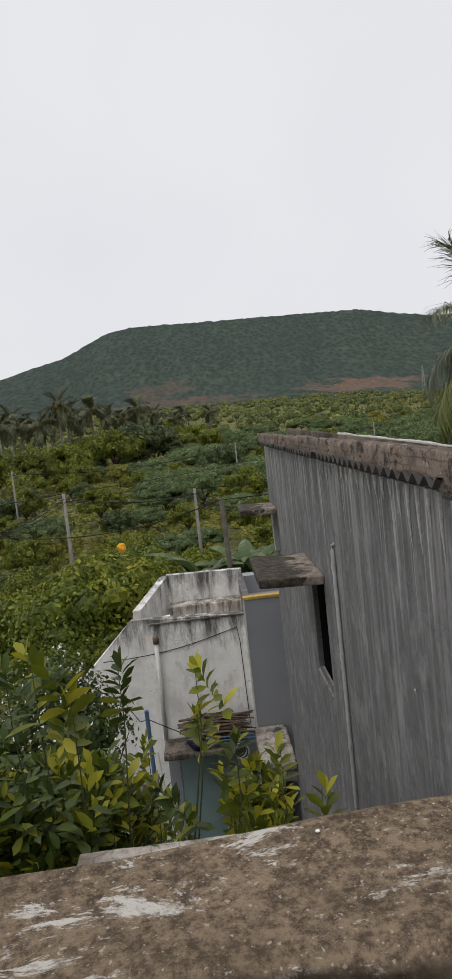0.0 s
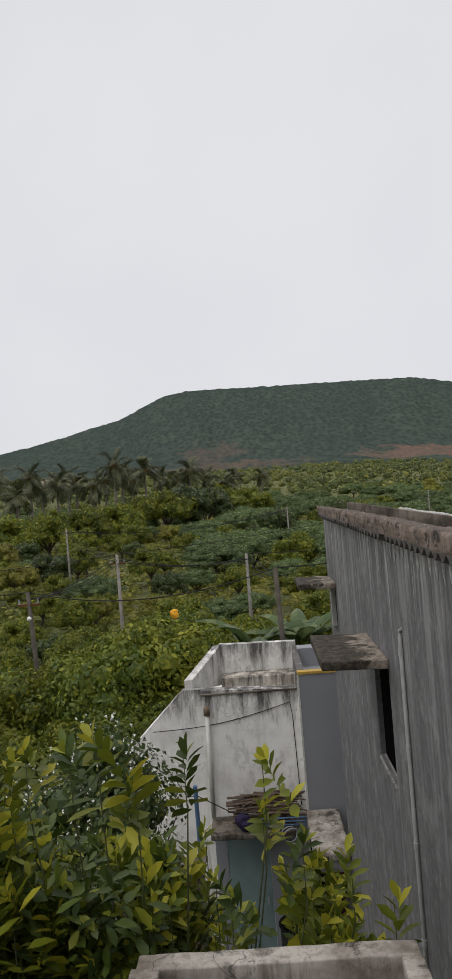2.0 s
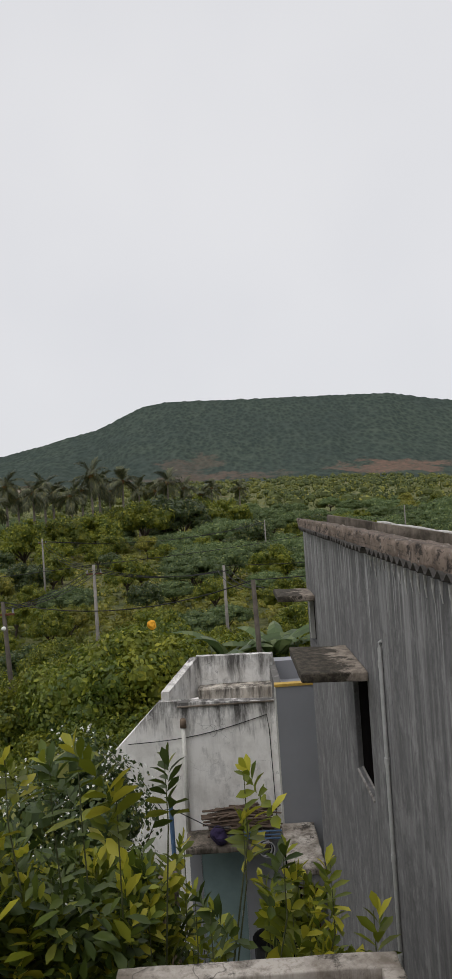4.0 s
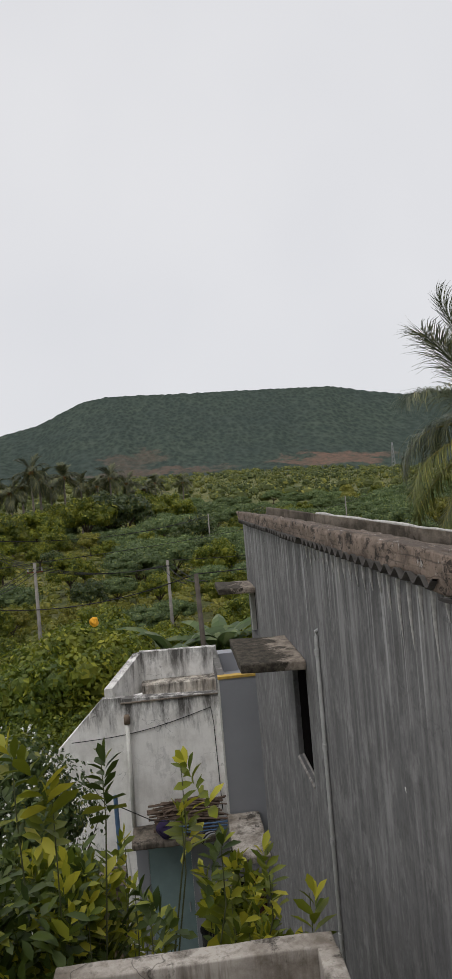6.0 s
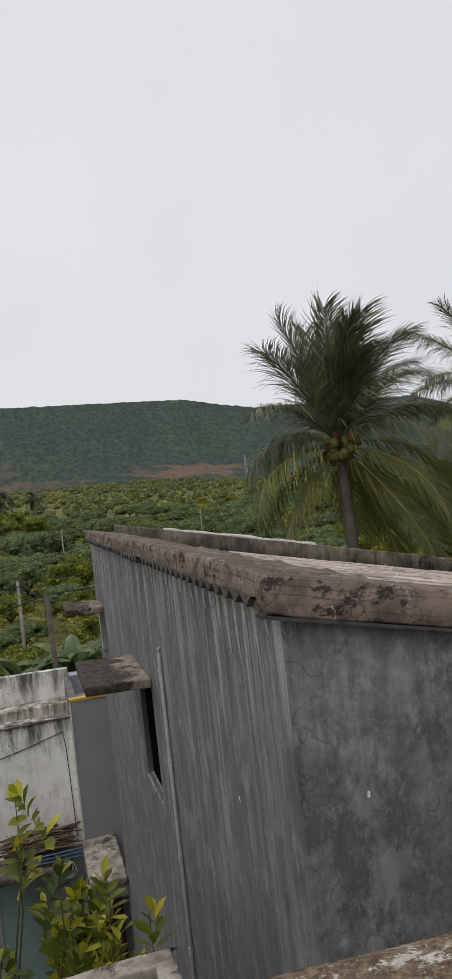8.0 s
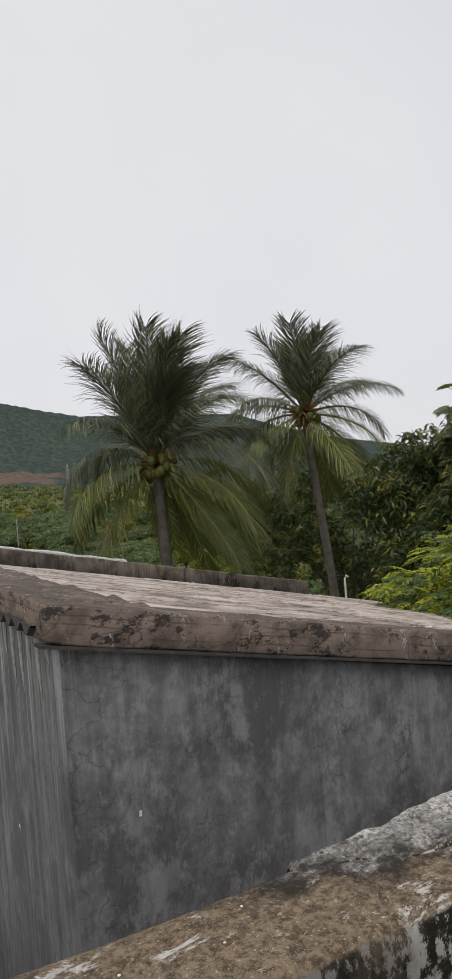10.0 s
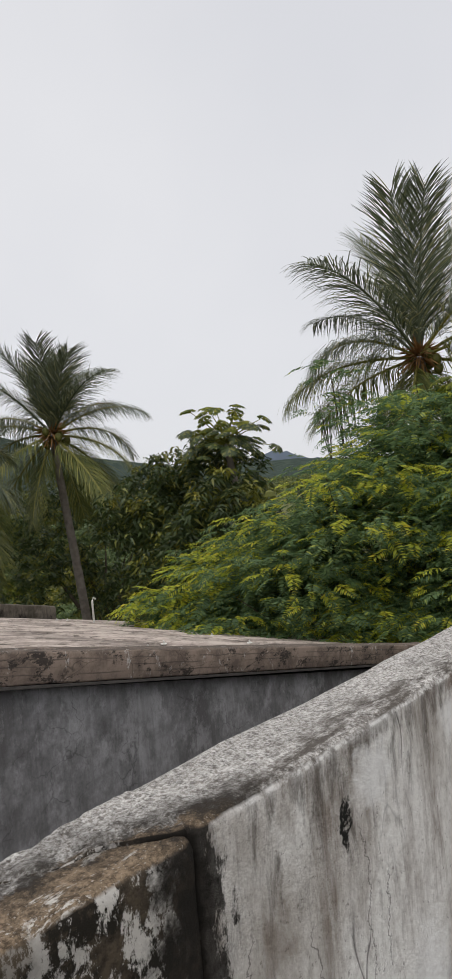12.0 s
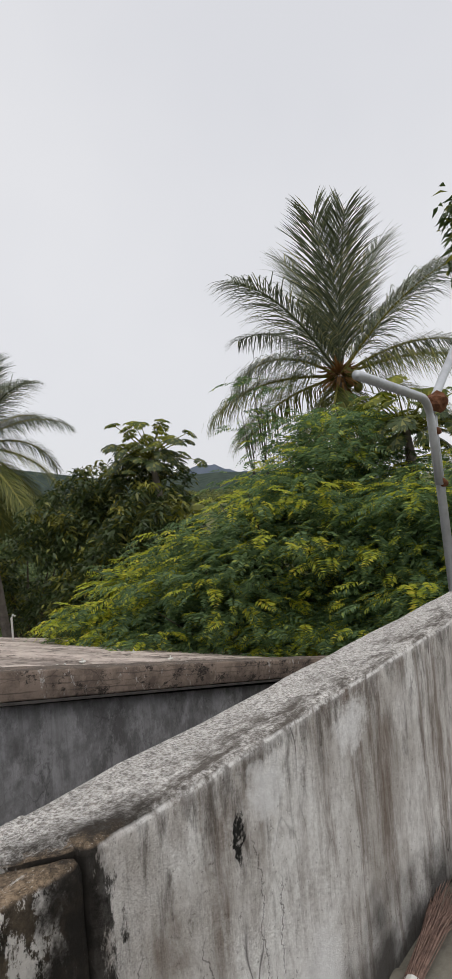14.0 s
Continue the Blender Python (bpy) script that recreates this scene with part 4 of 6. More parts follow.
for f in ((lo_a[0], lo_a[1], hi_a[1], hi_a[0]), (lo_b[1], lo_b[0], hi_b[0], hi_b[1]), (hi_a[0], hi_a[1], hi_b[1], hi_b[0]), (lo_a[0], hi_a[0], hi_b[0], lo_b[0]), (lo_a[1], lo_b[1], hi_b[1], hi_a[1]), (lo_a[1], lo_a[0], lo_b[0], lo_b[1])):
    side.faces.new(f)
bmesh.ops.recalc_face_normals(side, faces=side.faces)
part("side_parapet", side, M_WHITETOP, white)
part("lower_facing", box((-0.97, 12.46, GROUND), (-0.77, 12.497, -4.22), 20), M_SLABGREY, white)
part("lower_facing", box((-0.04, 12.46, GROUND), (0.62, 12.497, -4.22), 20), M_SLABGREY, white)
part("lintel", box((-0.77, 12.46, -4.55), (-0.04, 12.497, -4.22), 20), M_DARK, white)
smooth(part("canopy", box((-0.98, 11.8, -4.30), (0.42, 12.46, -4.2), 0.1, 0.02, 0.01), M_CONC, white, "mossy concrete door canopy"))
door = part("door", box((-0.765, 12.47, GROUND + 0.03), (-0.045, 12.496, -4.56), 20), M_TEAL, white, "teal painted door")
part("handle", tube(bmesh.new(), [(-0.13, 12.45, -5.6), (-0.13, 12.45, -5.75)], 0.012, 8), M_GALV, door)
shaft = thing("grey_shaft", (1.0, 13, GROUND), "smooth grey painted tower block with an ochre edge", "shaft")
part("front_panel", box((0.645, 12.0, GROUND), (1.42, 12.12, -1.70), 20), M_SLABGREY, shaft)
part("side_panel", box((0.645, 12.121, GROUND), (0.76, 14.0, -1.70), 20), M_WHITE, shaft)
part("inner_panel", box((0.761, 13.7, GROUND), (1.42, 14.0, -1.70), 20), M_SLABGREY, shaft)
part("deck", box((0.761, 12.121, -2.2), (1.42, 13.699, -2.05), 20), M_SLABGREY, shaft)
part("ochre_edge", box((0.64, 11.985, -1.74), (1.42, 12.12, -1.696), 20), M_YELLOW, shaft, "ochre painted edge")
part("corner_strip", box((0.632, 11.99, GROUND), (0.66, 12.02, -1.75), 20), M_PVC, shaft)
porch = thing("porch", (0.95, 11.2, GROUND), "low porch with a lichen-white concrete roof slab", "porch")
smooth(part("slab", box((0.60, 10.5, -4.06), (1.135, 11.96, -3.95), 0.08, 0.02, 0.012), M_BALC, porch, "lichen-spotted slab"))
part("front_beam", box((0.61, 10.52, -4.22), (1.135, 10.6, -4.061), 20), M_SIDE, porch)
# black panel: the dark inside of the porch, put in as colour
part("back_panel", box((0.63, 11.9, GROUND), (1.135, 11.97, -4.07), 20), M_DARK, porch)
part("door", box((0.86, 11.85, GROUND), (1.13, 11.89, -4.4), 20), M_MAROON, porch, "dark maroon door")
drum = tube(bmesh.new(), [(0.30, 10.6, GROUND), (0.30, 10.6, -5.0), (0.30, 10.6, -4.96)], [0.25, 0.27, 0.29], 20, False)
tube(drum, [(0.30, 10.6, -4.96), (0.30, 10.6, -5.3)], [0.26, 0.24], 20, False)
tagged(part("water_drum", drum, M_BLACK, None), "open black plastic water drum", "drum")

down_pipe = thing("white_downpipe", (-0.93, 12.44, -4.2), "white plastic pipe with a cap on the white wall", "pipe")
smooth(part("pipe", tube(bmesh.new(), [(-0.94, 12.44, -2.42), (-0.96, 12.44, -4.2)], 0.038, 12), M_PVC, down_pipe))
smooth(part("cap", tube(bmesh.new(), [(-0.94, 12.44, -2.44), (-0.94, 12.44, -2.33), (-0.94, 12.44, -2.29)], [0.055, 0.055, 0.04], 12), M_TERRA, down_pipe, "cream cap"))
wall_cable = bmesh.new()
pts = [(-1.9 + k * 0.24, 12.48, -2.68 + 0.36 * (k / 10) - 0.10 * math.sin(math.pi * k / 10)) for k in range(11)] + [(0.53, 12.48, -2.6), (0.56, 12.48, -4.1)]
tube(wall_cable, pts, 0.007, 6)
tagged(part("wall_cable", wall_cable, M_BLACK, None), "black cable strung along the white wall", "cable")

pile = thing("stick_pile", (-0.3, 12.1, -4.2), "heap of dry sticks and poles on the door canopy", "stick pile")
rp = random.Random(8)
for k in range(46):
    z = -4.16 + rp.uniform(0, 0.42) * (1 - 0.3 * abs(k / 46 - 0.5))
    a, b = rp.uniform(-0.75, -0.2), rp.uniform(0.1, 0.62)
    y0, y1 = rp.uniform(11.85, 12.4), rp.uniform(11.85, 12.4)
    part("stick", tube(bmesh.new(), [(a, y0, z + rp.uniform(0, .05)), ((a + b) / 2, (y0 + y1) / 2, z + 0.04), (b, y1, z + rp.uniform(-0.05, 0.06))], rp.uniform(0.010, 0.024), 6), M_STICK, pile)
for k in range(3):
    part("blue_pipe", tube(bmesh.new(), [(-0.25, 11.83, -4.0 - 0.05 * k), (0.60, 11.86, -4.02 - 0.06 * k)], 0.014, 8), M_BLUE, pile, "blue plastic pipe")
coil = thing("cable_coil", (0.28, 11.78, -4.3), "coil of pale hose hung at the canopy edge", "hose coil")
for k in range(4):
    ring = bmesh.new()
    c = Vector((0.27 + 0.02 * k, 11.76 - 0.012 * k, -4.22 - 0.01 * k))
    tube(ring, [c + Vector((0.13 * math.cos(a), 0.02 * math.sin(2 * a), 0.12 * math.sin(a))) for a in [2 * math.pi * j / 20 for j in range(21)]], 0.012, 6)
    part("loop", ring, M_PVCGREY if k % 2 else M_BLACK, coil)
rag = bmesh.new()
bmesh.ops.create_icosphere(rag, subdivisions=3, radius=0.14)
for v in rag.verts:
    v.co = v.co * (1 + 0.4 * noise.noise(v.co * 9)) + Vector((-0.42, 11.85, -4.02))
tagged(part("cloth", rag, plain("purple_cloth", (0.03, 0.02, 0.06), 0.9), None), "dark purple crumpled cloth on the canopy", "cloth")
tagged(part("blue_post", tube(bmesh.new(), [(-1.12, 11.5, GROUND), (-1.14, 11.5, -3.25)], 0.035, 10), M_BLUE, None), "blue painted steel post", "post")
tagged(part("leaning_pipe", tube(bmesh.new(), [(-0.98, 10.8, -3.65), (-0.78, 10.2, -5.1), (-0.66, 9.9, GROUND)], 0.03, 10), M_PVC, None), "white plastic pipe leaning on a pillar", "pipe")
pillar = thing("gate_pillar", (-1.15, 10.2, GROUND), "old plastered gate pillar with a worn cap", "pillar")
smooth(part("shaft", box((-1.38, 9.9, GROUND), (-0.98, 10.3, -3.85), 0.12, 0.02, 0.01), M_TERRA, pillar))
smooth(part("cap", box((-1.43, 9.85, -3.85), (-0.93, 10.35, -3.76), 0.1, 0.02, 0.01), M_CONC, pillar))
grille = thing("iron_gate", (-1.9, 10.1, GROUND), "blue iron bar gate between pillars", "gate")
for k in range(8):
    part("bar", tube(bmesh.new(), [(-1.5 - 0.13 * k, 10.1, GROUND + 0.1), (-1.5 - 0.13 * k, 10.1, -4.6)], 0.012, 6), M_BLUE, grille)
for z in (-6.3, -5.5, -4.65):
    part("rail", tube(bmesh.new(), [(-1.4, 10.1, z), (-2.5, 10.1, z)], 0.016, 6), M_BLUE, grille)
loose = bmesh.new()
tube(loose, [(-1.13, 11.5, -3.4), (-0.6, 11.6, -3.75), (-0.2, 11.75, -3.9)], 0.008, 5)
tube(loose, [(-1.13, 11.5, -3.4), (-1.3, 11.8, -3.55), (-1.7, 12.45, -3.3)], 0.008, 5)
tagged(part("stay_wire", loose, M_BLACK, None), "black wire tied to the blue post", "wire")

# ---- land: plain, hill ----
RIDGE_AZ = [-60, -40, -26, -19.5, -16.6, -13.2, -9.6, -7.8, -6.0, -4.1, 6.1, 13.6, 16, 19.5, 26, 32, 35, 40, 46, 50, 56, 70]
RIDGE_EL = [0.9, 1.9, 3.3, 4.28, 4.85, 5.69, 6.58, 7.47, 8.2, 8.45, 8.2, 7.85, 7.3, 6.55, 6.35, 5.95, 4.8, 3.4, 2.2, 1.9, 1.9, 0.8]
BASE_AZ = [-60, -19.6, -4.9, 10.2, 18.5, 30, 50, 70]
BASE_EL = [0.6, 2.1, 1.75, 1.5, 0.85, 0.5, 0.3, 0.3]


def plain_height(x, y):
    """Flat fields that climb gently to the foot of the hill."""
    r = np.hypot(x, y)
    az = np.degrees(np.arctan2(x, y))
    el = np.interp(az, BASE_AZ, BASE_EL)
    foot = 1.35 + np.tan(np.radians(el)) * 1000
    t = np.clip((r - 130) / 870, 0, 1)
    return GROUND + (foot - GROUND) * t ** 1.35


def grid_sheet(name, r, az, height, material):
    rr, aa = np.meshgrid(r, np.radians(az), indexing="ij")
    x, y = rr * np.sin(aa), rr * np.cos(aa)
    v = np.stack([x, y, height(x, y, rr, np.degrees(aa))], -1).reshape(-1, 3)
    n, m = len(r), len(az)
    i = np.arange(n - 1)[:, None] * m + np.arange(m - 1)[None, :]
    f = np.stack([i, i + 1, i + m + 1, i + m], -1).reshape(-1, 4)[:, ::-1]
    me = quads_mesh(name, v, f)
    ob = part_mesh(name, me, material, None)
    return smooth(ob)


tagged(grid_sheet("ground", np.concatenate([[0.02], np.geomspace(3, 1080, 70), [1500, 2500, 4800]]), np.arange(-180, 181, 3.0), lambda x, y, r, a: np.where(r > 1100, GROUND - 20, plain_height(x, y)), M_GROUND), "green scrub plain with bare red soil", "ground", kind="structure")


def hill_height(x, y, r, az):
    u = np.clip((r - 960) / 700, 0, 1)
    base = np.interp(az, BASE_AZ, BASE_EL)
    ridge = np.interp(az, RIDGE_AZ, RIDGE_EL)
    el = base + (ridge - base) * (u ** 1.15) * (1.12 - 0.12 * u)
    z = 1.35 + np.tan(np.radians(el)) * r
    z = np.where(r > 1660, z - (r - 1660) * 0.35, z)
    bumps = np.zeros_like(z)
    for i in range(z.shape[0]):
        for j in range(z.shape[1]):
            p = Vector((x[i, j], y[i, j], 0))
            gully = noise.noise(Vector((az[i, j] * 0.42, r[i, j] * 0.002, 1)))
            bumps[i, j] = 15 * gully * math.sin(math.pi * min(1, u[i, j])) + 1.8 * noise.noise(p * 0.06) + 2.2 * noise.noise(p * 0.21)
    return z + bumps - np.where(r < 965, 6, 0)


tagged(grid_sheet("hill", np.concatenate([np.linspace(950, 1660, 90), [1680, 1760, 2000]]), np.concatenate([np.arange(-60, -24, 1.5), np.arange(-24, 46, 0.2), np.arange(46, 70, 0.8)]), hill_height, M_HILL), "long flat-topped hill under dark green scrub, haze in its colour", "hill", kind="structure")
blue = [(38, -0.5), (44, 0.3), (50, 0.9), (52.5, 1.6), (53.5, 2.45), (54.6, 2.65), (55.8, 2.45), (57, 1.9), (62, 1.2), (72, -0.5)]
tagged(grid_sheet("distant_hill", np.array([3990.0, 4000, 4200]), np.arange(38, 72, 0.4), lambda x, y, r, a: np.where(r < 3995, -50, 1.35 + np.tan(np.radians(np.interp(a, [b[0] for b in blue], [b[1] for b in blue]))) * 4000 + 6 * np.sin(a * 5)), M_BLUEHILL), "far hill with pale blue haze in its colour", "hill", kind="structure")


def ground_at(x, y):
    return float(plain_height(np.array(x), np.array(y)))


def polar(az, d):
    return d * math.sin(radians(az)), d * math.cos(radians(az))


# ---- plants ----


def limbs(rng, base, top, spread, radius, count):
    """A tapered trunk that forks into limbs."""
    bm = bmesh.new()
    base, top = Vector(base), Vector(top)
    fork = base.lerp(top, 0.45) + Vector((rng.normal(), rng.normal(), 0)) * 0.06 * spread
    tube(bm, [base, base.lerp(fork, 0.5) + Vector((rng.normal(), rng.normal(), 0)) * 0.04 * spread, fork], [radius * 1.25, radius, radius * 0.8], 8)
    for k in range(count):
        a = 2 * math.pi * (k + rng.uniform(-0.3, 0.3)) / count
        end = top + Vector((math.cos(a), math.sin(a), 0)) * spread * rng.uniform(0.45, 0.9) + Vector((0, 0, rng.uniform(-0.3, 0.1) * spread))
        mid = fork.lerp(end, 0.5) + Vector((0, 0, 0.15 * spread))
        tube(bm, [fork, mid, end], [radius * 0.6, radius * 0.35, radius * 0.08], 6)
    return bm


def tree(name, seed, height, spread, clumps, per, size, material, label, category, flat=0.75, dome=True, thick=0.5, low=-0.35, core=0.66):
    """A tree at the origin: forked trunk and a ragged crown of leaves."""
    rng = np.random.default_rng(seed)
    root = thing(name, (0, 0, 0), label, category)
    crown_z = height * (1 - thick * 0.5)
    part("trunk", limbs(rng, (0, 0, -0.3), (0, 0, crown_z), spread, 0.035 * height + 0.03, 7), M_BARK, root)
    d = ball_dirs(rng, clumps, low)
    d = d * rng.uniform(0.45, 1.0, (len(d), 1)) ** 0.6
    c = d * np.array([spread, spread, height * thick * 0.5]) + np.array([0, 0, crown_z])
    if dome:
        c[:, 2] = np.minimum(c[:, 2], height * rng.uniform(0.86, 1.0, len(c)))
    c = np.maximum(c, [-99, -99, height * (1 - thick) * 0.9])
    r = spread * rng.uniform(0.2, 0.38, len(c))
    part_mesh("crown", quads_mesh("crown", clump_cloud(rng, c, r, per, size, flat, core=core)), material, root)
    return root


def put(root, x, y, turn=0.0, size=1.0, z=None, size_z=None):
    m = Matrix.Translation((x, y, ground_at(x, y) if z is None else z)) @ Matrix.Rotation(turn, 4, "Z")
    ob = copy_thing(root, m)
    ob.scale = (size, size, size_z or size)
    return ob


def take_out(root):
    """Removes a pattern whose copies stand in the place."""
    for o in (*root.children_recursive, root):
        bpy.data.objects.remove(o)


rv = random.Random(21)
ACACIA = [tree("acacia_bush", 10 + k, 4.4, 3.4, 80, 120, 0.28, M_BUSH, "spreading flat-topped thorn bush in light green leaf", "bush", 0.55, thick=0.9, low=0.0) for k in range(3)]
ROUND = [tree("scrub_tree", 20 + k, 4.6, 2.3, 46, 130, 0.26, m, "rounded scrub tree in mixed green leaf", "tree", 0.85, thick=0.85) for k, m in enumerate((M_BUSHLIGHT, M_MANGO, M_BUSHYELLOW, M_BUSHLIGHT))]
NEARTREE = [tree("leafy_tree", 30 + k, 4.6, 1.9, 64, 330, 0.13, m, "dense leafy tree in fresh green", "tree", 0.8, thick=0.85, core=0.45) for k, m in enumerate((M_BUSHLIGHT, M_LUSH, M_BUSHLIGHT))]

# trees close behind the white house and along its lane
for x, y, h, k in ((-5.4, 17.5, 0.86, 0), (-3.4, 17.0, 0.95, 1), (-2.0, 17.8, 1.05, 2), (-7.4, 18.5, 0.80, 1), (-4.6, 21, 0.90, 2), (-1.2, 20.5, 0.92, 0), (-8.6, 23, 0.78, 0), (-2.9, 23.5, 0.90, 1), (0.6, 21.5, 0.85, 1), (2.4, 20.0, 0.85, 2), (-6.4, 26, 0.72, 2), (-0.6, 26, 0.75, 0), (-4.2, 14.6, 0.74, 0), (-5.8, 14.0, 0.68, 2), (-7.6, 15.0, 0.70, 1), (-3.0, 14.8, 0.72, 1), (3.6, 24, 0.8, 0), (-10.5, 20, 0.72, 1), (-9.4, 16.5, 0.7, 0)):
    put(NEARTREE[k], x, y, rv.uniform(0, 6.28), h * rv.uniform(0.95, 1.05))
# scrub of the fields
placed = []
for k in range(900):
    d = 28 + 240 * rv.random() ** 1.35
    az = rv.uniform(-32, 50)
    x, y = polar(az, d)
    if x > 0.5 and y < 16 and x < 14:
        continue
    field = noise.noise(Vector((x * 0.02, y * 0.02, 4.2)))
    if field < -0.40 and d < 120 and az < 12:
        continue
    if any((x - a) ** 2 + (y - b) ** 2 < (2.3 + d * 0.015) ** 2 for a, b in placed):
        continue
    placed.append((x, y))
    if az > -4 or d > 110:
        kind = rv.choices((0, 1), (0.72, 0.28))[0]
    else:
        kind = rv.choices((0, 1), (0.3, 0.7))[0]
    near = 0.55 if d < 60 else 0.75 if d < 90 else 1.0
    if kind == 0:
        put(rv.choice(ACACIA), x, y, rv.uniform(0, 6.28), near * rv.uniform(0.6, 1.15))
    else:
        put(rv.choice(ROUND), x, y, rv.uniform(0, 6.28), near * rv.uniform(0.6, 1.15))
for az, d, h in ((-6.6, 135, 2.0), (-4.9, 140, 2.1), (-3.4, 138, 1.9), (-1.6, 150, 1.8), (-2.4, 160, 2.1), (0.4, 165, 1.8), (-8.4, 150, 1.8), (-10.5, 120, 1.6), (-13, 110, 1.6), (-16, 105, 1.5), (-19, 100, 1.5)):
    x, y = polar(az, d)
    put(ROUND[1 if -6 < az < -2.5 else 0 if h > 1.75 else 3], x, y, rv.uniform(0, 6.28), h)

# far woods, uncountable
rng = np.random.default_rng(77)
n = 3000
az = rng.uniform(-34, 66, n)
d = np.sqrt(rng.uniform(240 ** 2, 1000 ** 2, n))
fx, fy = d * np.sin(np.radians(az)), d * np.cos(np.radians(az))
fz = plain_height(fx, fy)
size = rng.uniform(2.2, 4.6, n)
cloud = []
for k in range(n):
    c = np.array([[fx[k], fy[k], fz[k] + size[k] * 0.75]])
    cloud.append(clump_cloud(rng, c, [size[k]], 44 if d[k] < 600 else 26, size[k] * 0.34, 0.8, -0.4))
woods = part_mesh("far_woods", quads_mesh("far_woods", np.concatenate(cloud)), M_FOREST, None)
tagged(woods, "far green woods at the foot of the hill", "woods", kind="stuff")
# low undergrowth of the fields
n = 9000
az = rng.uniform(-36, 52, n)
d = 13 + 190 * rng.uniform(0, 1, n) ** 1.6
gx, gy = d * np.sin(np.radians(az)), d * np.cos(np.radians(az))
keep = ~((gx > -3.6) & (gx < 10) & (gy < 17.5))
gx, gy, d = gx[keep], gy[keep], d[keep]
gz = plain_height(gx, gy)
r = rng.uniform(0.25, 0.7, len(gx)) * (0.7 + d / 130)
grass = clump_cloud(rng, np.stack([gx, gy, gz + r * 0.15], 1), r, 22, 0.3, 0.6, 0.0)
tagged(part_mesh("undergrowth", quads_mesh("undergrowth", grass), M_WEEDS, None), "low weeds and grass over the fields", "undergrowth", kind="stuff")


def frond(rng, start, az, lift, length, droop, leaflet, pairs, thick=1.0, hang=0.6, gust=0.0):
    """A palm frond: the bent rachis and its leaflets, as arrays."""
    p, e = np.array(start, float), lift
    path = [p.copy()]
    n = 14
    for k in range(n):
        dirn = np.array([math.cos(az) * math.cos(e), math.sin(az) * math.cos(e), math.sin(e)])
        p = p + dirn * length / n
        e -= droop / n * (0.4 + 1.4 * k / n)
        path.append(p.copy())
    path = np.array(path)
    t = np.concatenate([np.linspace(0.10, 0.99, pairs)] * 2)
    sgn = np.repeat([1, -1], pairs)
    idx = t * n
    i0 = np.minimum(idx.astype(int), n - 1)
    base = path[i0] + (path[i0 + 1] - path[i0]) * (idx - i0)[:, None]
    fwd = unit(path[i0 + 1] - path[i0])
    lat = unit(np.cross(fwd, np.array([0, 0, 1.0]) + 1e-6))
    ln = leaflet * np.sin(np.pi * np.clip(0.20 + 0.74 * t, 0, 1)) ** 0.5 * rng.uniform(0.72, 1.12, len(t))
    d1 = unit(lat * sgn[:, None] * 1.0 + fwd * (0.85 + 0.75 * t[:, None]) + np.array([0, 0, 0.12]) + rng.normal(size=base.shape) * 0.17)
    d2 = unit(d1 + gust + np.array([0, 0, -1.0]) * (hang * rng.uniform(0.5, 1.6, (len(t), 1))))
    d3 = unit(d2 + gust + np.array([0, 0, -1.0]) * hang)
    wid = (fwd * 0.5 + lat * sgn[:, None] * -0.5) * (0.0066 + 0.0066 * leaflet) * thick
    a = base
    b = a + d1 * ln[:, None] * 0.4
    c = b + d2 * ln[:, None] * 0.35
    e2 = c + d3 * ln[:, None] * 0.25
    q1 = np.stack([a - wid * 0.5, a + wid * 0.5, b + wid, b - wid], 1)
    q2 = np.stack([b - wid, b + wid, c + wid * 0.7, c - wid * 0.7], 1)
    q3 = np.stack([c - wid * 0.7, c + wid * 0.7, e2 + wid * 0.1, e2 - wid * 0.1], 1)
    return path, np.stack([q1, q2, q3], 1).reshape(-1, 3)


def strip_mesh(name, v):
    """Leaflets of three joined quads each."""
    v = v.reshape(-1, 12, 3)
    keep = v[:, [0, 1, 2, 3, 6, 7, 10, 11]].reshape(-1, 3)
    base = np.arange(len(v))[:, None] * 8
    f = np.concatenate([base + np.array([0, 1, 2, 3]), base + np.array([3, 2, 4, 5]), base + np.array([5, 4, 6, 7])]).astype(np.int32)
    return quads_mesh(name, keep, f)


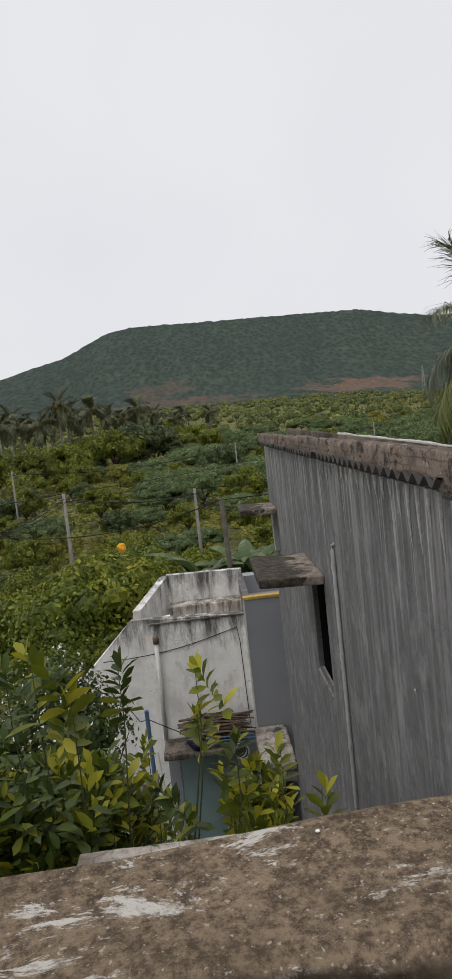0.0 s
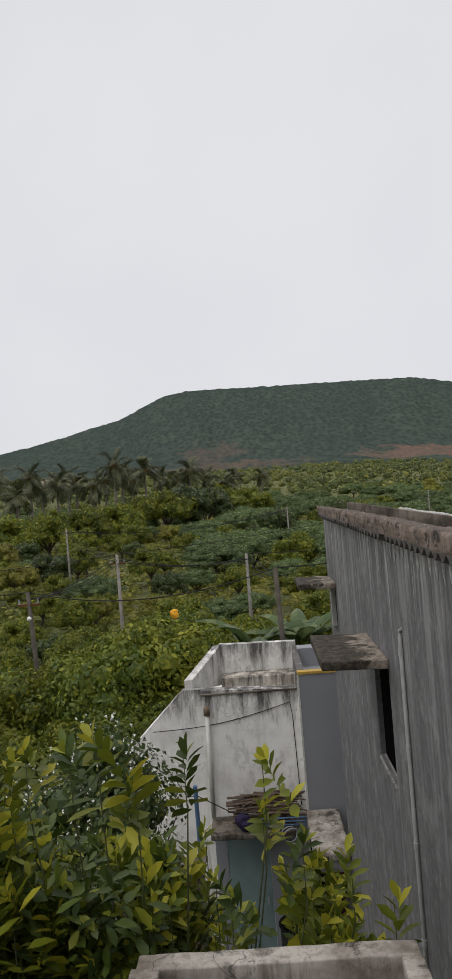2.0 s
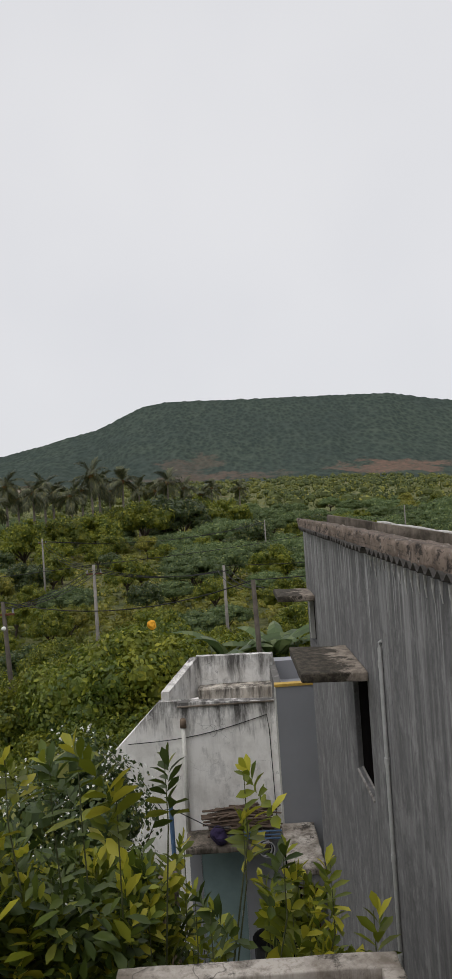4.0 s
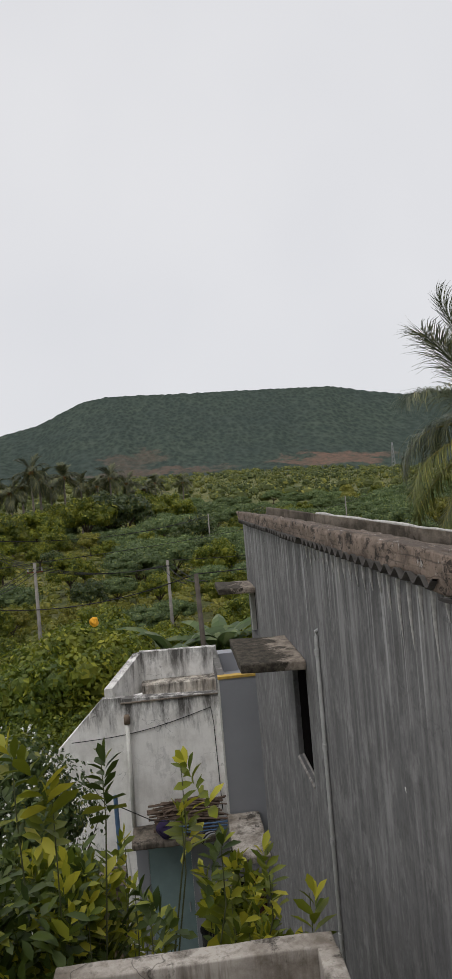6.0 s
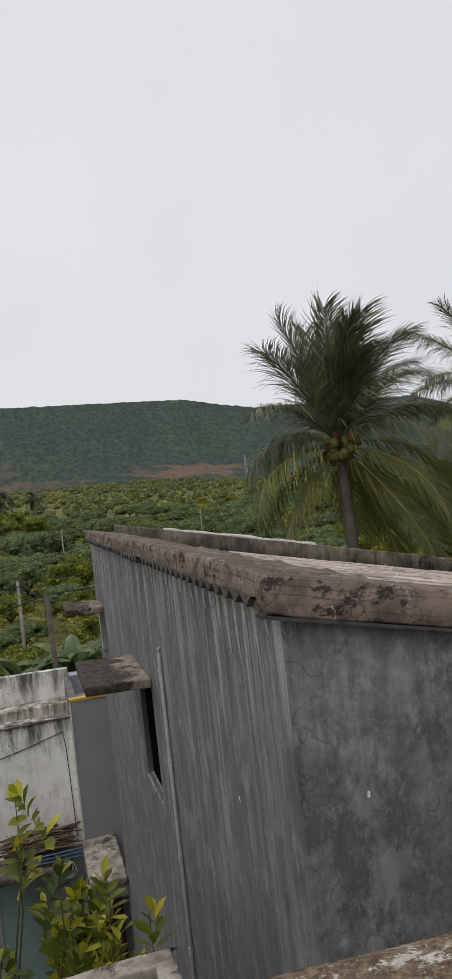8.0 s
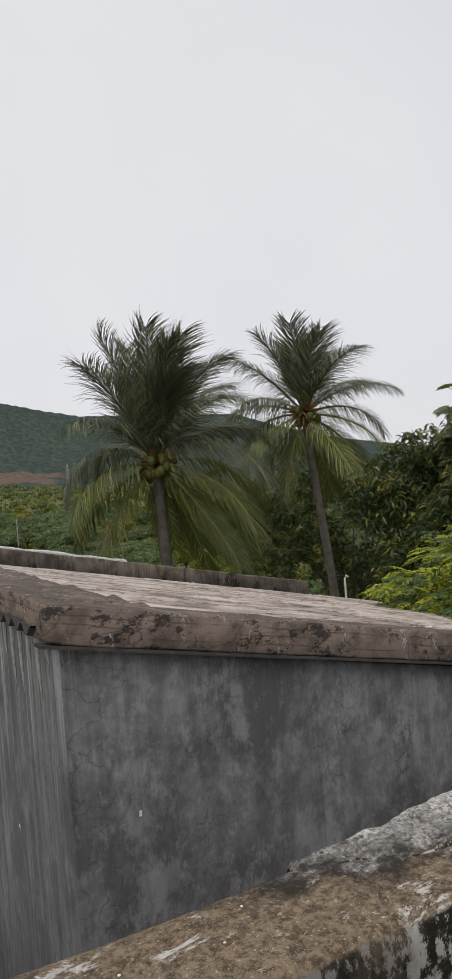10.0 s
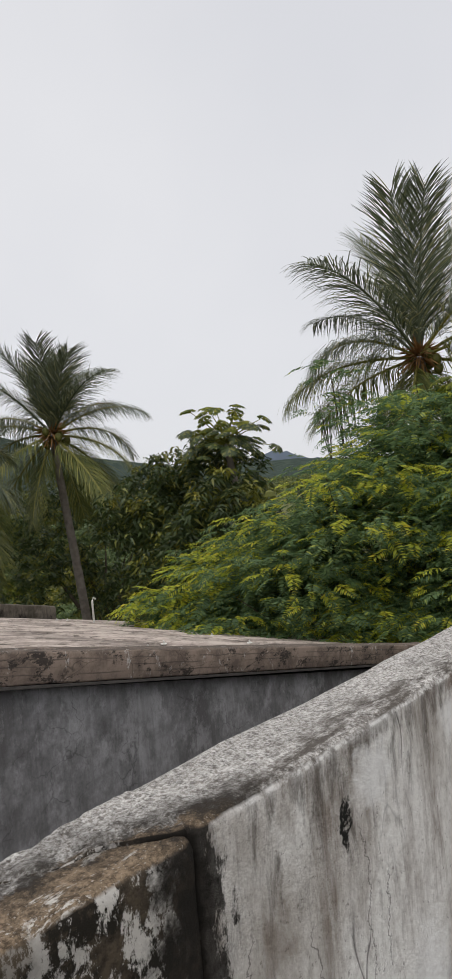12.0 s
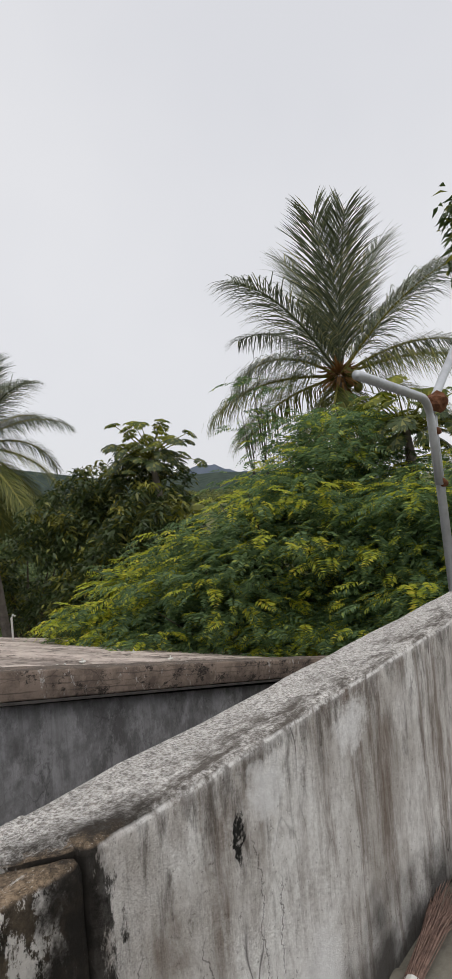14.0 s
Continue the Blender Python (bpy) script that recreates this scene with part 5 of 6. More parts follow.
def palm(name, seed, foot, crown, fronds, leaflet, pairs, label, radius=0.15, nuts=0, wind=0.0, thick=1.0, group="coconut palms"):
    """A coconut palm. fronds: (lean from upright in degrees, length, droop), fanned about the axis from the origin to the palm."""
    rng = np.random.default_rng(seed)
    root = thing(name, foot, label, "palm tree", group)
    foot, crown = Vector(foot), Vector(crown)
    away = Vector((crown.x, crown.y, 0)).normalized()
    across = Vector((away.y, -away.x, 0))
    pts, rad = [], []
    for k in range(41):
        t = k / 40
        q = foot.lerp(crown, t) + Vector((0.25 * math.sin(t * 3.1), 0.12 * math.sin(t * 2.2), 0)) * (1 - t) * t * 2
        pts.append(q)
        rad.append(radius * (1.15 - 0.4 * t) * (1 + 0.05 * (k % 2)))
    smooth(part("trunk", tube(bmesh.new(), pts, rad, 12), M_PALMBARK, root))
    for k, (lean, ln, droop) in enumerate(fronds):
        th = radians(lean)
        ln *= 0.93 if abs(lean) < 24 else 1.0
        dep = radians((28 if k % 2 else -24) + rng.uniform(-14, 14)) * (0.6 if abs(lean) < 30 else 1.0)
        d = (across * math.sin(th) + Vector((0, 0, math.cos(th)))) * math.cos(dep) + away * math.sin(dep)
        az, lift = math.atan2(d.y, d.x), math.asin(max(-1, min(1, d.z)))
        old = abs(lean) > 74
        hang = float(np.interp(abs(lean), [0, 20, 45, 70, 90, 110], [0.14, 0.2, 0.75, 1.0, 0.9, 0.6]))
        path, leaf = frond(rng, np.array(crown) + np.array(d) * 0.08, az, lift, ln, droop, leaflet * rng.uniform(0.88, 1.08), pairs, thick, hang, np.array(across) * wind)
        fr = part_mesh("frond", strip_mesh("frond", leaf), M_PALMOLD if old else M_PALM, root, "yellowing drooping frond" if old else "")
        nseg = len(path)
        part("rachis", tube(bmesh.new(), [tuple(q) for q in path], [0.034 * (1 - 0.9 * i / nseg) + 0.003 for i in range(nseg)], 5), M_RACHIS if abs(lean) > 40 else M_PALM, fr)
    for k in range(nuts):
        nut = bmesh.new()
        bmesh.ops.create_icosphere(nut, subdivisions=2, radius=0.095)
        a = rng.uniform(0, 6.28)
        c = crown + Vector((math.cos(a), math.sin(a), 0)) * rng.uniform(0.15, 0.42) + Vector((0, 0, rng.uniform(-0.35, 0.12))) - away * 0.12
        for v in nut.verts:
            v.co = Vector((v.co.x, v.co.y, v.co.z * 1.3)) + c
        smooth(part("coconut", nut, M_FRUIT, root, "green coconut"))
    d = unit(rng.normal(size=(260, 3)) * np.array([1, 1, 0.7]) + np.array([0, 0, 0.15]))
    fib = leaves(rng, np.array(crown) + d * 0.08, d, rng.uniform(0.2, 0.55, 260), np.full(260, 0.05))
    part_mesh("fibre", quads_mesh("fibre", fib), M_DRY, root, "brown dry leaf-base fibre")
    return root


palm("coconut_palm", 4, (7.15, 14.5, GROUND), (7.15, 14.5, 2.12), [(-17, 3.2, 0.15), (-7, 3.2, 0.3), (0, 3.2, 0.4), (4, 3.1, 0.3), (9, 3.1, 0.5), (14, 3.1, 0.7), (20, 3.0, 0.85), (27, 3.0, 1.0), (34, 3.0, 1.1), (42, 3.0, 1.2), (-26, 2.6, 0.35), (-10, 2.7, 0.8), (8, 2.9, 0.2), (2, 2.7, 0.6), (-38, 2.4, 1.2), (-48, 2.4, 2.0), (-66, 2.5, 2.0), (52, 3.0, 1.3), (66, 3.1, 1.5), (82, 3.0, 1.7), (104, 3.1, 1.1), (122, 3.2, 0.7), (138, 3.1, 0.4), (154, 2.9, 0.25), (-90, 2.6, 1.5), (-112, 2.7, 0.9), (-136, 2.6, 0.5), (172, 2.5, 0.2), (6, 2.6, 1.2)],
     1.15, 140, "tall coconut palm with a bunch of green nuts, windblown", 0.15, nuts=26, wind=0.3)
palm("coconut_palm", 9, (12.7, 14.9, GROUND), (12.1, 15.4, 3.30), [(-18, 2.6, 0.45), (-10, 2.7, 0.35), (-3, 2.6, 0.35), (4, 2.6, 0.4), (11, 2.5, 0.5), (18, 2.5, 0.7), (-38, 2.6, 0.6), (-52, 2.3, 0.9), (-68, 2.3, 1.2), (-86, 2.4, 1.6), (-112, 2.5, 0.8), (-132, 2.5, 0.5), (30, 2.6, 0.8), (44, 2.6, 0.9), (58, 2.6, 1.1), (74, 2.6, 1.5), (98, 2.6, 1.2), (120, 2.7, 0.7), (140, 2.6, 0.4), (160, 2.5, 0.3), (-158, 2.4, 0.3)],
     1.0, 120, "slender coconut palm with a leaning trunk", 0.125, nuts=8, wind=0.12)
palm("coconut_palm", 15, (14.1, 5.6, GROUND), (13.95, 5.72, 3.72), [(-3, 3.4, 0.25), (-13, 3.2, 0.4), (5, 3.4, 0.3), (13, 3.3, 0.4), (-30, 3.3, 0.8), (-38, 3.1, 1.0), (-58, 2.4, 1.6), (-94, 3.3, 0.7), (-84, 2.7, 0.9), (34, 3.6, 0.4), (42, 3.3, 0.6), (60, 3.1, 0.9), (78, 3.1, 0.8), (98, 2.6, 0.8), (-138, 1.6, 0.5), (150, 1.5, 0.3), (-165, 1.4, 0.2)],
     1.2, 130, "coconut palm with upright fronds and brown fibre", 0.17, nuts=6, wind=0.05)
FARPALM = palm("far_palm", 31, (0, 0, 0), (0.3, 0, 10.5), [(-150 + 300 * ((k * 0.618) % 1), 2.6 + 0.9 * ((k * 0.37) % 1), 0.5 + 0.9 * ((k * 0.71) % 1)) for k in range(20)], 1.3, 30, "tall coconut palm far out on the plain", 0.2, thick=4.5, group="far coconut palms")
for o in FARPALM.children:
    if o.name.startswith("frond"):
        o.data.materials[0] = M_FARPALM
for az, el, d in ((-17.3, 2.0, 150), (-15.0, 1.4, 140), (-13.5, 1.3, 150), (-10.7, 2.5, 140), (-8.1, 1.9, 150), (-4.6, 1.6, 150), (-2.0, 0.46, 160), (-18.4, 0.6, 110), (-11.5, 1.4, 165), (-9.3, 1.2, 170), (-16.2, 1.0, 170), (-20.5, 1.4, 150), (-12.4, 1.0, 120), (30, 1.2, 170), (-19.6, 1.9, 140), (-14.2, 1.8, 160), (-9.9, 1.9, 160), (-7.0, 1.3, 170), (-5.6, 1.0, 175), (-3.3, 1.1, 175), (-1.0, 0.9, 190), (1.2, 0.8, 200)):
    x, y = polar(az, d)
    z = ground_at(x, y)
    h = 1.35 + d * math.tan(radians(el + 0.35)) - z
    put(FARPALM, x, y, rv.uniform(0, 6.28), rv.uniform(1.05, 1.4), size_z=h / 10.5)


def pinnate_tree(name, base, clumps, seed, leaf_count, label, fresh=0.3, wood=1.0):
    """Feathery crown: compound leaves with rows of small leaflets, fresh yellow-green ones on the outside."""
    rng = np.random.default_rng(seed)
    root = thing(name, base, label, "tree")
    bm = bmesh.new()
    b = Vector(base)
    for c, r in clumps:
        c = Vector(c)
        tube(bm, [b, b.lerp(c, 0.5) + Vector((0.1, 0.1, 0.3)), c], [0.09 * wood, 0.05 * wood, 0.015 * wood], 6)
        for k in range(7):
            q = c + Vector(unit(rng.normal(size=3))) * r * 0.85
            tube(bm, [c.lerp(b, 0.12), q], [0.018 * wood, 0.005 * wood], 5)
    part("trunk", bm, M_BARK, root)
    total = sum(r ** 2 for _, r in clumps)
    out = {0: [], 1: []}
    for c, r in clumps:
        n = int(1.4 * leaf_count * r * r / total)
        d = ball_dirs(rng, n, -0.45)
        n = len(d)
        sprays = np.array(c) + ball_dirs(rng, 400, -0.5)[:max(5, int(22 * r * r))] * r * rng.uniform(0.55, 1.0, (max(5, int(22 * r * r)), 1))
        pick = rng.integers(0, len(sprays), n)
        p = sprays[pick] + rng.normal(size=d.shape) * np.array([0.24, 0.24, 0.075]) * min(1, r)
        d = unit(p - np.array(c))
        ax = unit((p - sprays[pick]) * 2.2 + d * np.array([1, 1, 0.1]) * 0.7 + rng.normal(size=d.shape) * np.array([0.4, 0.4, 0.15]))
        ln = rng.uniform(0.22, 0.44, n)
        outer = np.einsum("ij,ij->i", p - np.array(c), d) > 0.78 * r
        young = outer & (rng.random(n) < fresh) & (d[:, 2] > -0.1)
        for which in (0, 1):
            sel = young if which else ~young
            pp, aa, ll = p[sel], ax[sel], ln[sel]
            m = len(pp)
            if not m:
                continue
            side = unit(np.cross(aa, np.array([0, 0, 1.0]) + rng.normal(size=aa.shape) * 0.25))
            for k in range(12):
                t = 0.15 + 0.85 * k / 11
                drop = np.array([0, 0, -1.0]) * (ll * 0.35 * t * t)[:, None]
                q = pp + aa * (ll * t)[:, None] + drop
                for s in (1, -1):
                    pl = ll * 0.27 * math.sin(math.pi * (0.2 + 0.72 * t)) * rng.uniform(0.8, 1.2, m)
                    dd = side * s + aa * 0.45 + np.array([0, 0, -0.22]) + rng.normal(size=aa.shape) * 0.12
                    out[which].append(leaves(rng, q, dd, pl, pl * 0.27, 0.05, 0.1))
    part_mesh("foliage", quads_mesh("foliage", np.concatenate(out[0])), M_FEATHER, root)
    if out[1]:
        part_mesh("fresh_foliage", quads_mesh("fresh_foliage", np.concatenate(out[1])), M_FEATHERTIP, root, "fresh yellow-green leaf tips")
    return root


pinnate_tree("drumstick_tree", (9.3, 5.4, GROUND), [((8.6, 5.6, 0.0), 1.2), ((9.1, 4.7, 0.7), 1.3), ((8.3, 6.3, -0.7), 1.0), ((9.6, 5.6, 0.2), 1.2), ((8.9, 5.0, -1.0), 1.3)], 41, 4000, "feathery drumstick tree with fresh yellow-green tips")
pinnate_tree("drumstick_tree", (10.4, 3.6, GROUND), [((9.9, 3.9, 1.3), 1.25), ((10.3, 4.6, 1.2), 1.0), ((9.6, 3.2, 0.3), 1.3), ((9.5, 3.9, -0.6), 1.4), ((10.5, 4.3, 2.2), 0.75)], 42, 4200, "tall feathery drumstick tree with pale new leaves")
pinnate_tree("drumstick_tree", (9.8, 1.9, GROUND), [((9.5, 2.3, 0.6), 1.3), ((9.2, 2.6, -0.5), 1.3), ((10.0, 1.7, 1.0), 1.2), ((9.3, 1.6, -0.2), 1.2)], 43, 3300, "feathery drumstick tree above the low roof")
pinnate_tree("drumstick_sapling", (8.5, 7.6, GROUND), [((8.2, 7.7, -0.55), 0.65), ((8.9, 7.3, -0.5), 0.8), ((9.6, 7.0, -0.1), 0.9)], 44, 1200, "light green sapling at the roof edge", 0.5)
pinnate_tree("slender_tree", (10.9, 5.0, GROUND), [((10.25, 5.4, 2.5), 0.4), ((10.2, 5.6, 3.1), 0.3), ((10.5, 5.2, 2.0), 0.5), ((10.1, 5.8, 2.8), 0.22)], 45, 95, "thin airy tree top against the sky", 0.1, 0.3)


def mango(base, clumps, seed, per, label, size=0.19):
    rng = np.random.default_rng(seed)
    root = thing("mango_tree", base, label, "tree")
    top = np.mean([c for c, _ in clumps], axis=0)
    part("trunk", limbs(rng, base, top, max(0.3, max(r for _, r in clumps) * 1.8), 0.2 if size > 0.17 else 0.06, 8), M_BARK, root)
    v, y = [], []
    for c, r in clumps:
        d = ball_dirs(rng, 46, -0.5)
        tips = np.array(c) + d * r * rng.uniform(0.7, 1.05, (len(d), 1))
        for t in tips:
            m = per
            a = rng.uniform(0, 6.28, m)
            ax = np.stack([np.cos(a), np.sin(a), rng.uniform(-0.9, 0.35, m)], 1)
            p = t + rng.normal(size=(m, 3)) * 0.07
            ln = size * rng.uniform(0.7, 1.25, m)
            (y if rng.random() < 0.16 else v).append(leaves(rng, p, ax, ln, ln * 0.28, 0.1, 0.25))
    part_mesh("crown", quads_mesh("crown", np.concatenate(v)), M_MANGO, root)
    part_mesh("new_leaves", quads_mesh("new_leaves", np.concatenate(y)), M_BUSHYELLOW, root, "yellowish new leaves")
    return root


def crown_clumps(seed, c, spread, height, n, r0, r1):
    rng = np.random.default_rng(seed)
    d = ball_dirs(rng, n, -0.6) * rng.uniform(0.5, 1, (n, 1))
    return [(np.array(c) + q * np.array([spread, spread, height]), rng.uniform(r0, r1)) for q in d]


mango((12.9, 11.2, GROUND), crown_clumps(1, (12.9, 11.2, 0.2), 1.8, 2.5, 30, 0.6, 0.95), 51, 18, "large dark mango tree with dense drooping leaves")
mango((15.4, 17.6, GROUND), crown_clumps(2, (15.2, 17.4, -0.6), 3.2, 3.2, 34, 0.7, 1.0), 52, 16, "dark mango tree behind the palm")
mango((11.2, 9.2, GROUND), crown_clumps(3, (11.8, 9.2, -0.45), 1.6, 2.1, 26, 0.5, 0.8), 53, 18, "mango tree with yellowish new leaves")
mango((9.9, 1.0, GROUND), crown_clumps(4, (9.13, 1.56, 4.1), 0.3, 0.75, 10, 0.18, 0.3), 54, 12, "dark leafy tree reaching above the roof", 0.16)


def papaya(base, crown, seed, count, spread, label):
    rng = np.random.default_rng(seed)
    root = thing("papaya_tree", base, label, "tree")
    b, c = Vector(base), Vector(crown)
    mid = b.lerp(c, 0.6) + Vector((0.15, -0.1, 0))
    smooth(part("trunk", tube(bmesh.new(), [b, mid, c.lerp(mid, 0.15), c], [0.13, 0.10, 0.08, 0.05], 10), M_PALMBARK, root))
    for k in range(count):
        a = k * 2.399
        el = 1.0 - 1.35 * (k / count) ** 0.8
        d = Vector((math.cos(a) * math.cos(el), math.sin(a) * math.cos(el), math.sin(el)))
        end = c + d * spread * rng.uniform(0.4, 1.1)
        leaf_root = part("stalk", tube(bmesh.new(), [c, c.lerp(end, 0.5) + Vector((0, 0, 0.06)), end], [0.014, 0.011, 0.007], 5), M_BUSHYELLOW, root)
        lobes = []
        nrm = np.array((d * 0.5 + Vector((rng.normal() * 0.25, rng.normal() * 0.25, 0.9))).normalized())
        u = unit(np.cross(nrm, np.array([0.3, 0.2, 1.0])))
        w = np.cross(nrm, u)
        for j in range(9):
            th = 2 * math.pi * j / 9 + 0.2
            ax = u * math.cos(th) + w * math.sin(th) - nrm * 0.25
            ln = 0.22 * rng.uniform(0.75, 1.2)
            sd = unit(np.cross(ax, nrm))
            p0 = np.array(end)
            for q in (0.0, 0.5, -0.5):
                ax2 = unit(ax + sd * q)
                st = p0 + ax * ln * (0.0 if q == 0 else 0.45)
                l2 = ln if q == 0 else ln * 0.45
                lobes.append(np.stack([st, st + ax2 * l2 * 0.5 + sd * 0.036, st + ax2 * l2 - np.array([0, 0, 0.03]), st + ax2 * l2 * 0.5 - sd * 0.036]))
        part_mesh("leaf", quads_mesh("leaf", np.concatenate(lobes)), M_MANGO if k > count * 0.35 else M_BUSHLIGHT, leaf_root)
    return root


papaya((13.3, 9.3, GROUND), (12.5, 9.75, 2.45), 61, 64, 1.1, "papaya tree with lobed leaves on long stalks")
papaya((10.9, 3.0, GROUND), (10.25, 3.15, 2.2), 62, 40, 0.9, "papaya tree with a bent trunk among the foliage")


def banana(base, seed, n, ln, label):
    rng = np.random.default_rng(seed)
    root = thing("banana_plant", base, label, "plant")
    b = Vector(base)
    top = b + Vector((0, 0, 3.3))
    smooth(part("stem", tube(bmesh.new(), [b, b.lerp(top, 0.5), top], [0.16, 0.13, 0.07], 10), M_BUSHLIGHT, root))
    for k in range(n):
        a, e = k * 2.399 + rng.uniform(-0.3, 0.3), rng.uniform(1.05, 1.45)
        p, quads, prev = np.array(top), [], None
        for i in range(9):
            t = i / 8
            d = np.array([math.cos(a) * math.cos(e), math.sin(a) * math.cos(e), math.sin(e)])
            side = unit(np.cross(d, np.array([0, 0, 1.0])))
            wd = 0.24 * math.sin(math.pi * min(1, 0.08 + 0.9 * t)) ** 0.7
            sag = np.array([0, 0, -0.12]) * wd / 0.24
            row = (p - side * wd + sag, p, p + side * wd + sag)
            if prev is not None:
                quads += [np.stack([prev[0], prev[1], row[1], row[0]]), np.stack([prev[1], prev[2], row[2], row[1]])]
            prev = row
            p = p + d * ln / 8
            e -= rng.uniform(0.12, 0.30)
        part_mesh("leaf", quads_mesh("leaf", np.concatenate(quads)), M_BANANA, root)
    return root


banana((-0.15, 19.6, GROUND), 71, 9, 2.2, "banana plant with broad arching leaves")
banana((1.2, 20.0, GROUND), 72, 9, 2.1, "banana plant with torn drooping leaves")

# flowering bush by the white house
rng = np.random.default_rng(81)
fbush = thing("flowering_bush", (-2.0, 9.0, GROUND), "bush covered in small white flowers", "bush")
cl = [np.array((-2.05, 8.9, -2.28)) + ball_dirs(rng, 1, -1)[0] * np.array([0.8, 0.7, 0.75]) * rng.uniform(0.5, 1) for _ in range(26)]
part("trunk", limbs(rng, (-2.0, 9.0, GROUND), (-1.9, 8.9, -2.5), 1.0, 0.06, 6), M_BARK, fbush)
part_mesh("foliage", quads_mesh("foliage", clump_cloud(rng, cl, [0.45] * 26, 260, 0.075, 0.9, -0.4, 0.5)), M_MANGO, fbush)
fl = []
for c in cl:
    d = ball_dirs(rng, 24, -0.2)
    p = c + d * 0.49
    for j in range(4):
        ax = d * 0.4 + rng.normal(size=d.shape)
        fl.append(leaves(rng, p, ax, np.full(len(d), 0.029), np.full(len(d), 0.022)))
part_mesh("flowers", quads_mesh("flowers", np.concatenate(fl)), M_FLOWER, fbush, "small white flowers")


# the broad-leaved shrub below the terrace
def broad_leaves(rng, base, axis, length, width):
    """Curved obovate leaves: eight corners, folded on the midrib."""
    axis = unit(axis)
    n = len(axis)
    side = unit(np.cross(axis, np.array([0, 0, 1.0]) + rng.normal(size=axis.shape) * 0.35))
    up = np.cross(side, axis)
    L, W = np.asarray(length)[:, None], np.asarray(width)[:, None]
    curl = rng.uniform(-0.25, 0.1, (n, 1))
    rows = [base]
    for t, w in ((0.33, 0.78), (0.70, 1.0)):
        m = base + axis * L * t + up * L * curl * t * t
        rows += [m - side * W * w / 2 + up * W * 0.16, m, m + side * W * w / 2 + up * W * 0.16]
    rows.append(base + axis * L + up * L * curl)
    v = np.stack(rows, 1).reshape(-1, 3)
    f = np.array([(0, 2, 1), (0, 3, 2), (1, 2, 4), (2, 5, 4), (2, 3, 5), (3, 6, 5), (4, 5, 7), (5, 6, 7)])
    faces = (np.arange(n)[:, None, None] * 8 + f[None]).reshape(-1, 3).astype(np.int32)
    return v, faces


shrub = thing("broad_leaved_shrub", (-0.8, 4.6, GROUND), "tall shrub with broad glossy leaves and yellow-green shoots", "shrub")


def shoot_mesh(seed, young):
    """One upright leafy shoot about 40 cm long."""
    rng = np.random.default_rng(seed)
    base, axis, ln = [], [], []
    n = 22
    for k in range(n):
        t = k / (n - 1)
        a = k * 2.2 + rng.uniform(-0.4, 0.4)
        el = 0.12 + 1.0 * t ** 1.6
        base.append((0.02 * math.sin(4 * t), 0.02 * math.cos(3 * t), -0.30 + 0.30 * t))
        axis.append((math.cos(a) * math.cos(el), math.sin(a) * math.cos(el), math.sin(el)))
        ln.append(0.132 * (1 - 0.3 * t) * rng.uniform(0.8, 1.2))
    base, axis, ln = np.array(base), np.array(axis), np.array(ln)
    return quads_mesh("shoot", *broad_leaves(rng, base, axis, ln, ln * 0.40))


SHOOTS = [(shoot_mesh(90 + k, 0), shoot_mesh(95 + k, 1)) for k in range(4)]
for a, b in SHOOTS:
    a.materials.append(M_SHRUB)
    b.materials.append(M_SHOOT)
TOPX = [-3.0, -1.6, -1.17, -0.8, -0.45, -0.30, -0.12, 0.03, 0.10, 0.30, 0.45, 0.62]
TOPZ = [-0.35, -0.22, -0.50, -0.62, -0.62, -0.55, -0.75, -0.10, -0.62, -0.52, -0.50, -0.68]
rngs = np.random.default_rng(99)
rs = random.Random(99)
stems = bmesh.new()
crown = []
for k in range(400):
    x = rs.uniform(-2.6, 0.5)
    if x > -0.5 and rs.random() < 0.55 or -0.13 < x < 0.12:
        continue
    y = rs.uniform(3.75, 5.0)
    top = float(np.interp(x * 4.0 / y, TOPX, TOPZ)) - (y - 4) * 0.25
    depth = 1.35 * rs.random() ** 1.6
    if x > -0.15:
        depth = rs.uniform(0.2, 0.6)
    elif x > -0.5:
        depth = rs.uniform(0.0, 0.9)
    crown.append((x, y, top - depth, depth))
crown += [(-1.17, 3.9, 0.14, 0), (-0.82, 3.98, 0.14, 0), (-0.38, 4.03, 0.03, 0), (0.03, 4.02, -0.06, 0), (0.61, 3.75, -0.66, 0), (0.43, 3.85, -0.48, 0), (0.2, 3.88, -0.40, 0), (-0.62, 3.9, -0.1, 0), (0.01, 4.05, -0.3, 0), (-1.5, 3.9, 0.05, 0), (-1.0, 4.1, 0.05, 0), (-1.3, 4.0, 0.0, 0)]
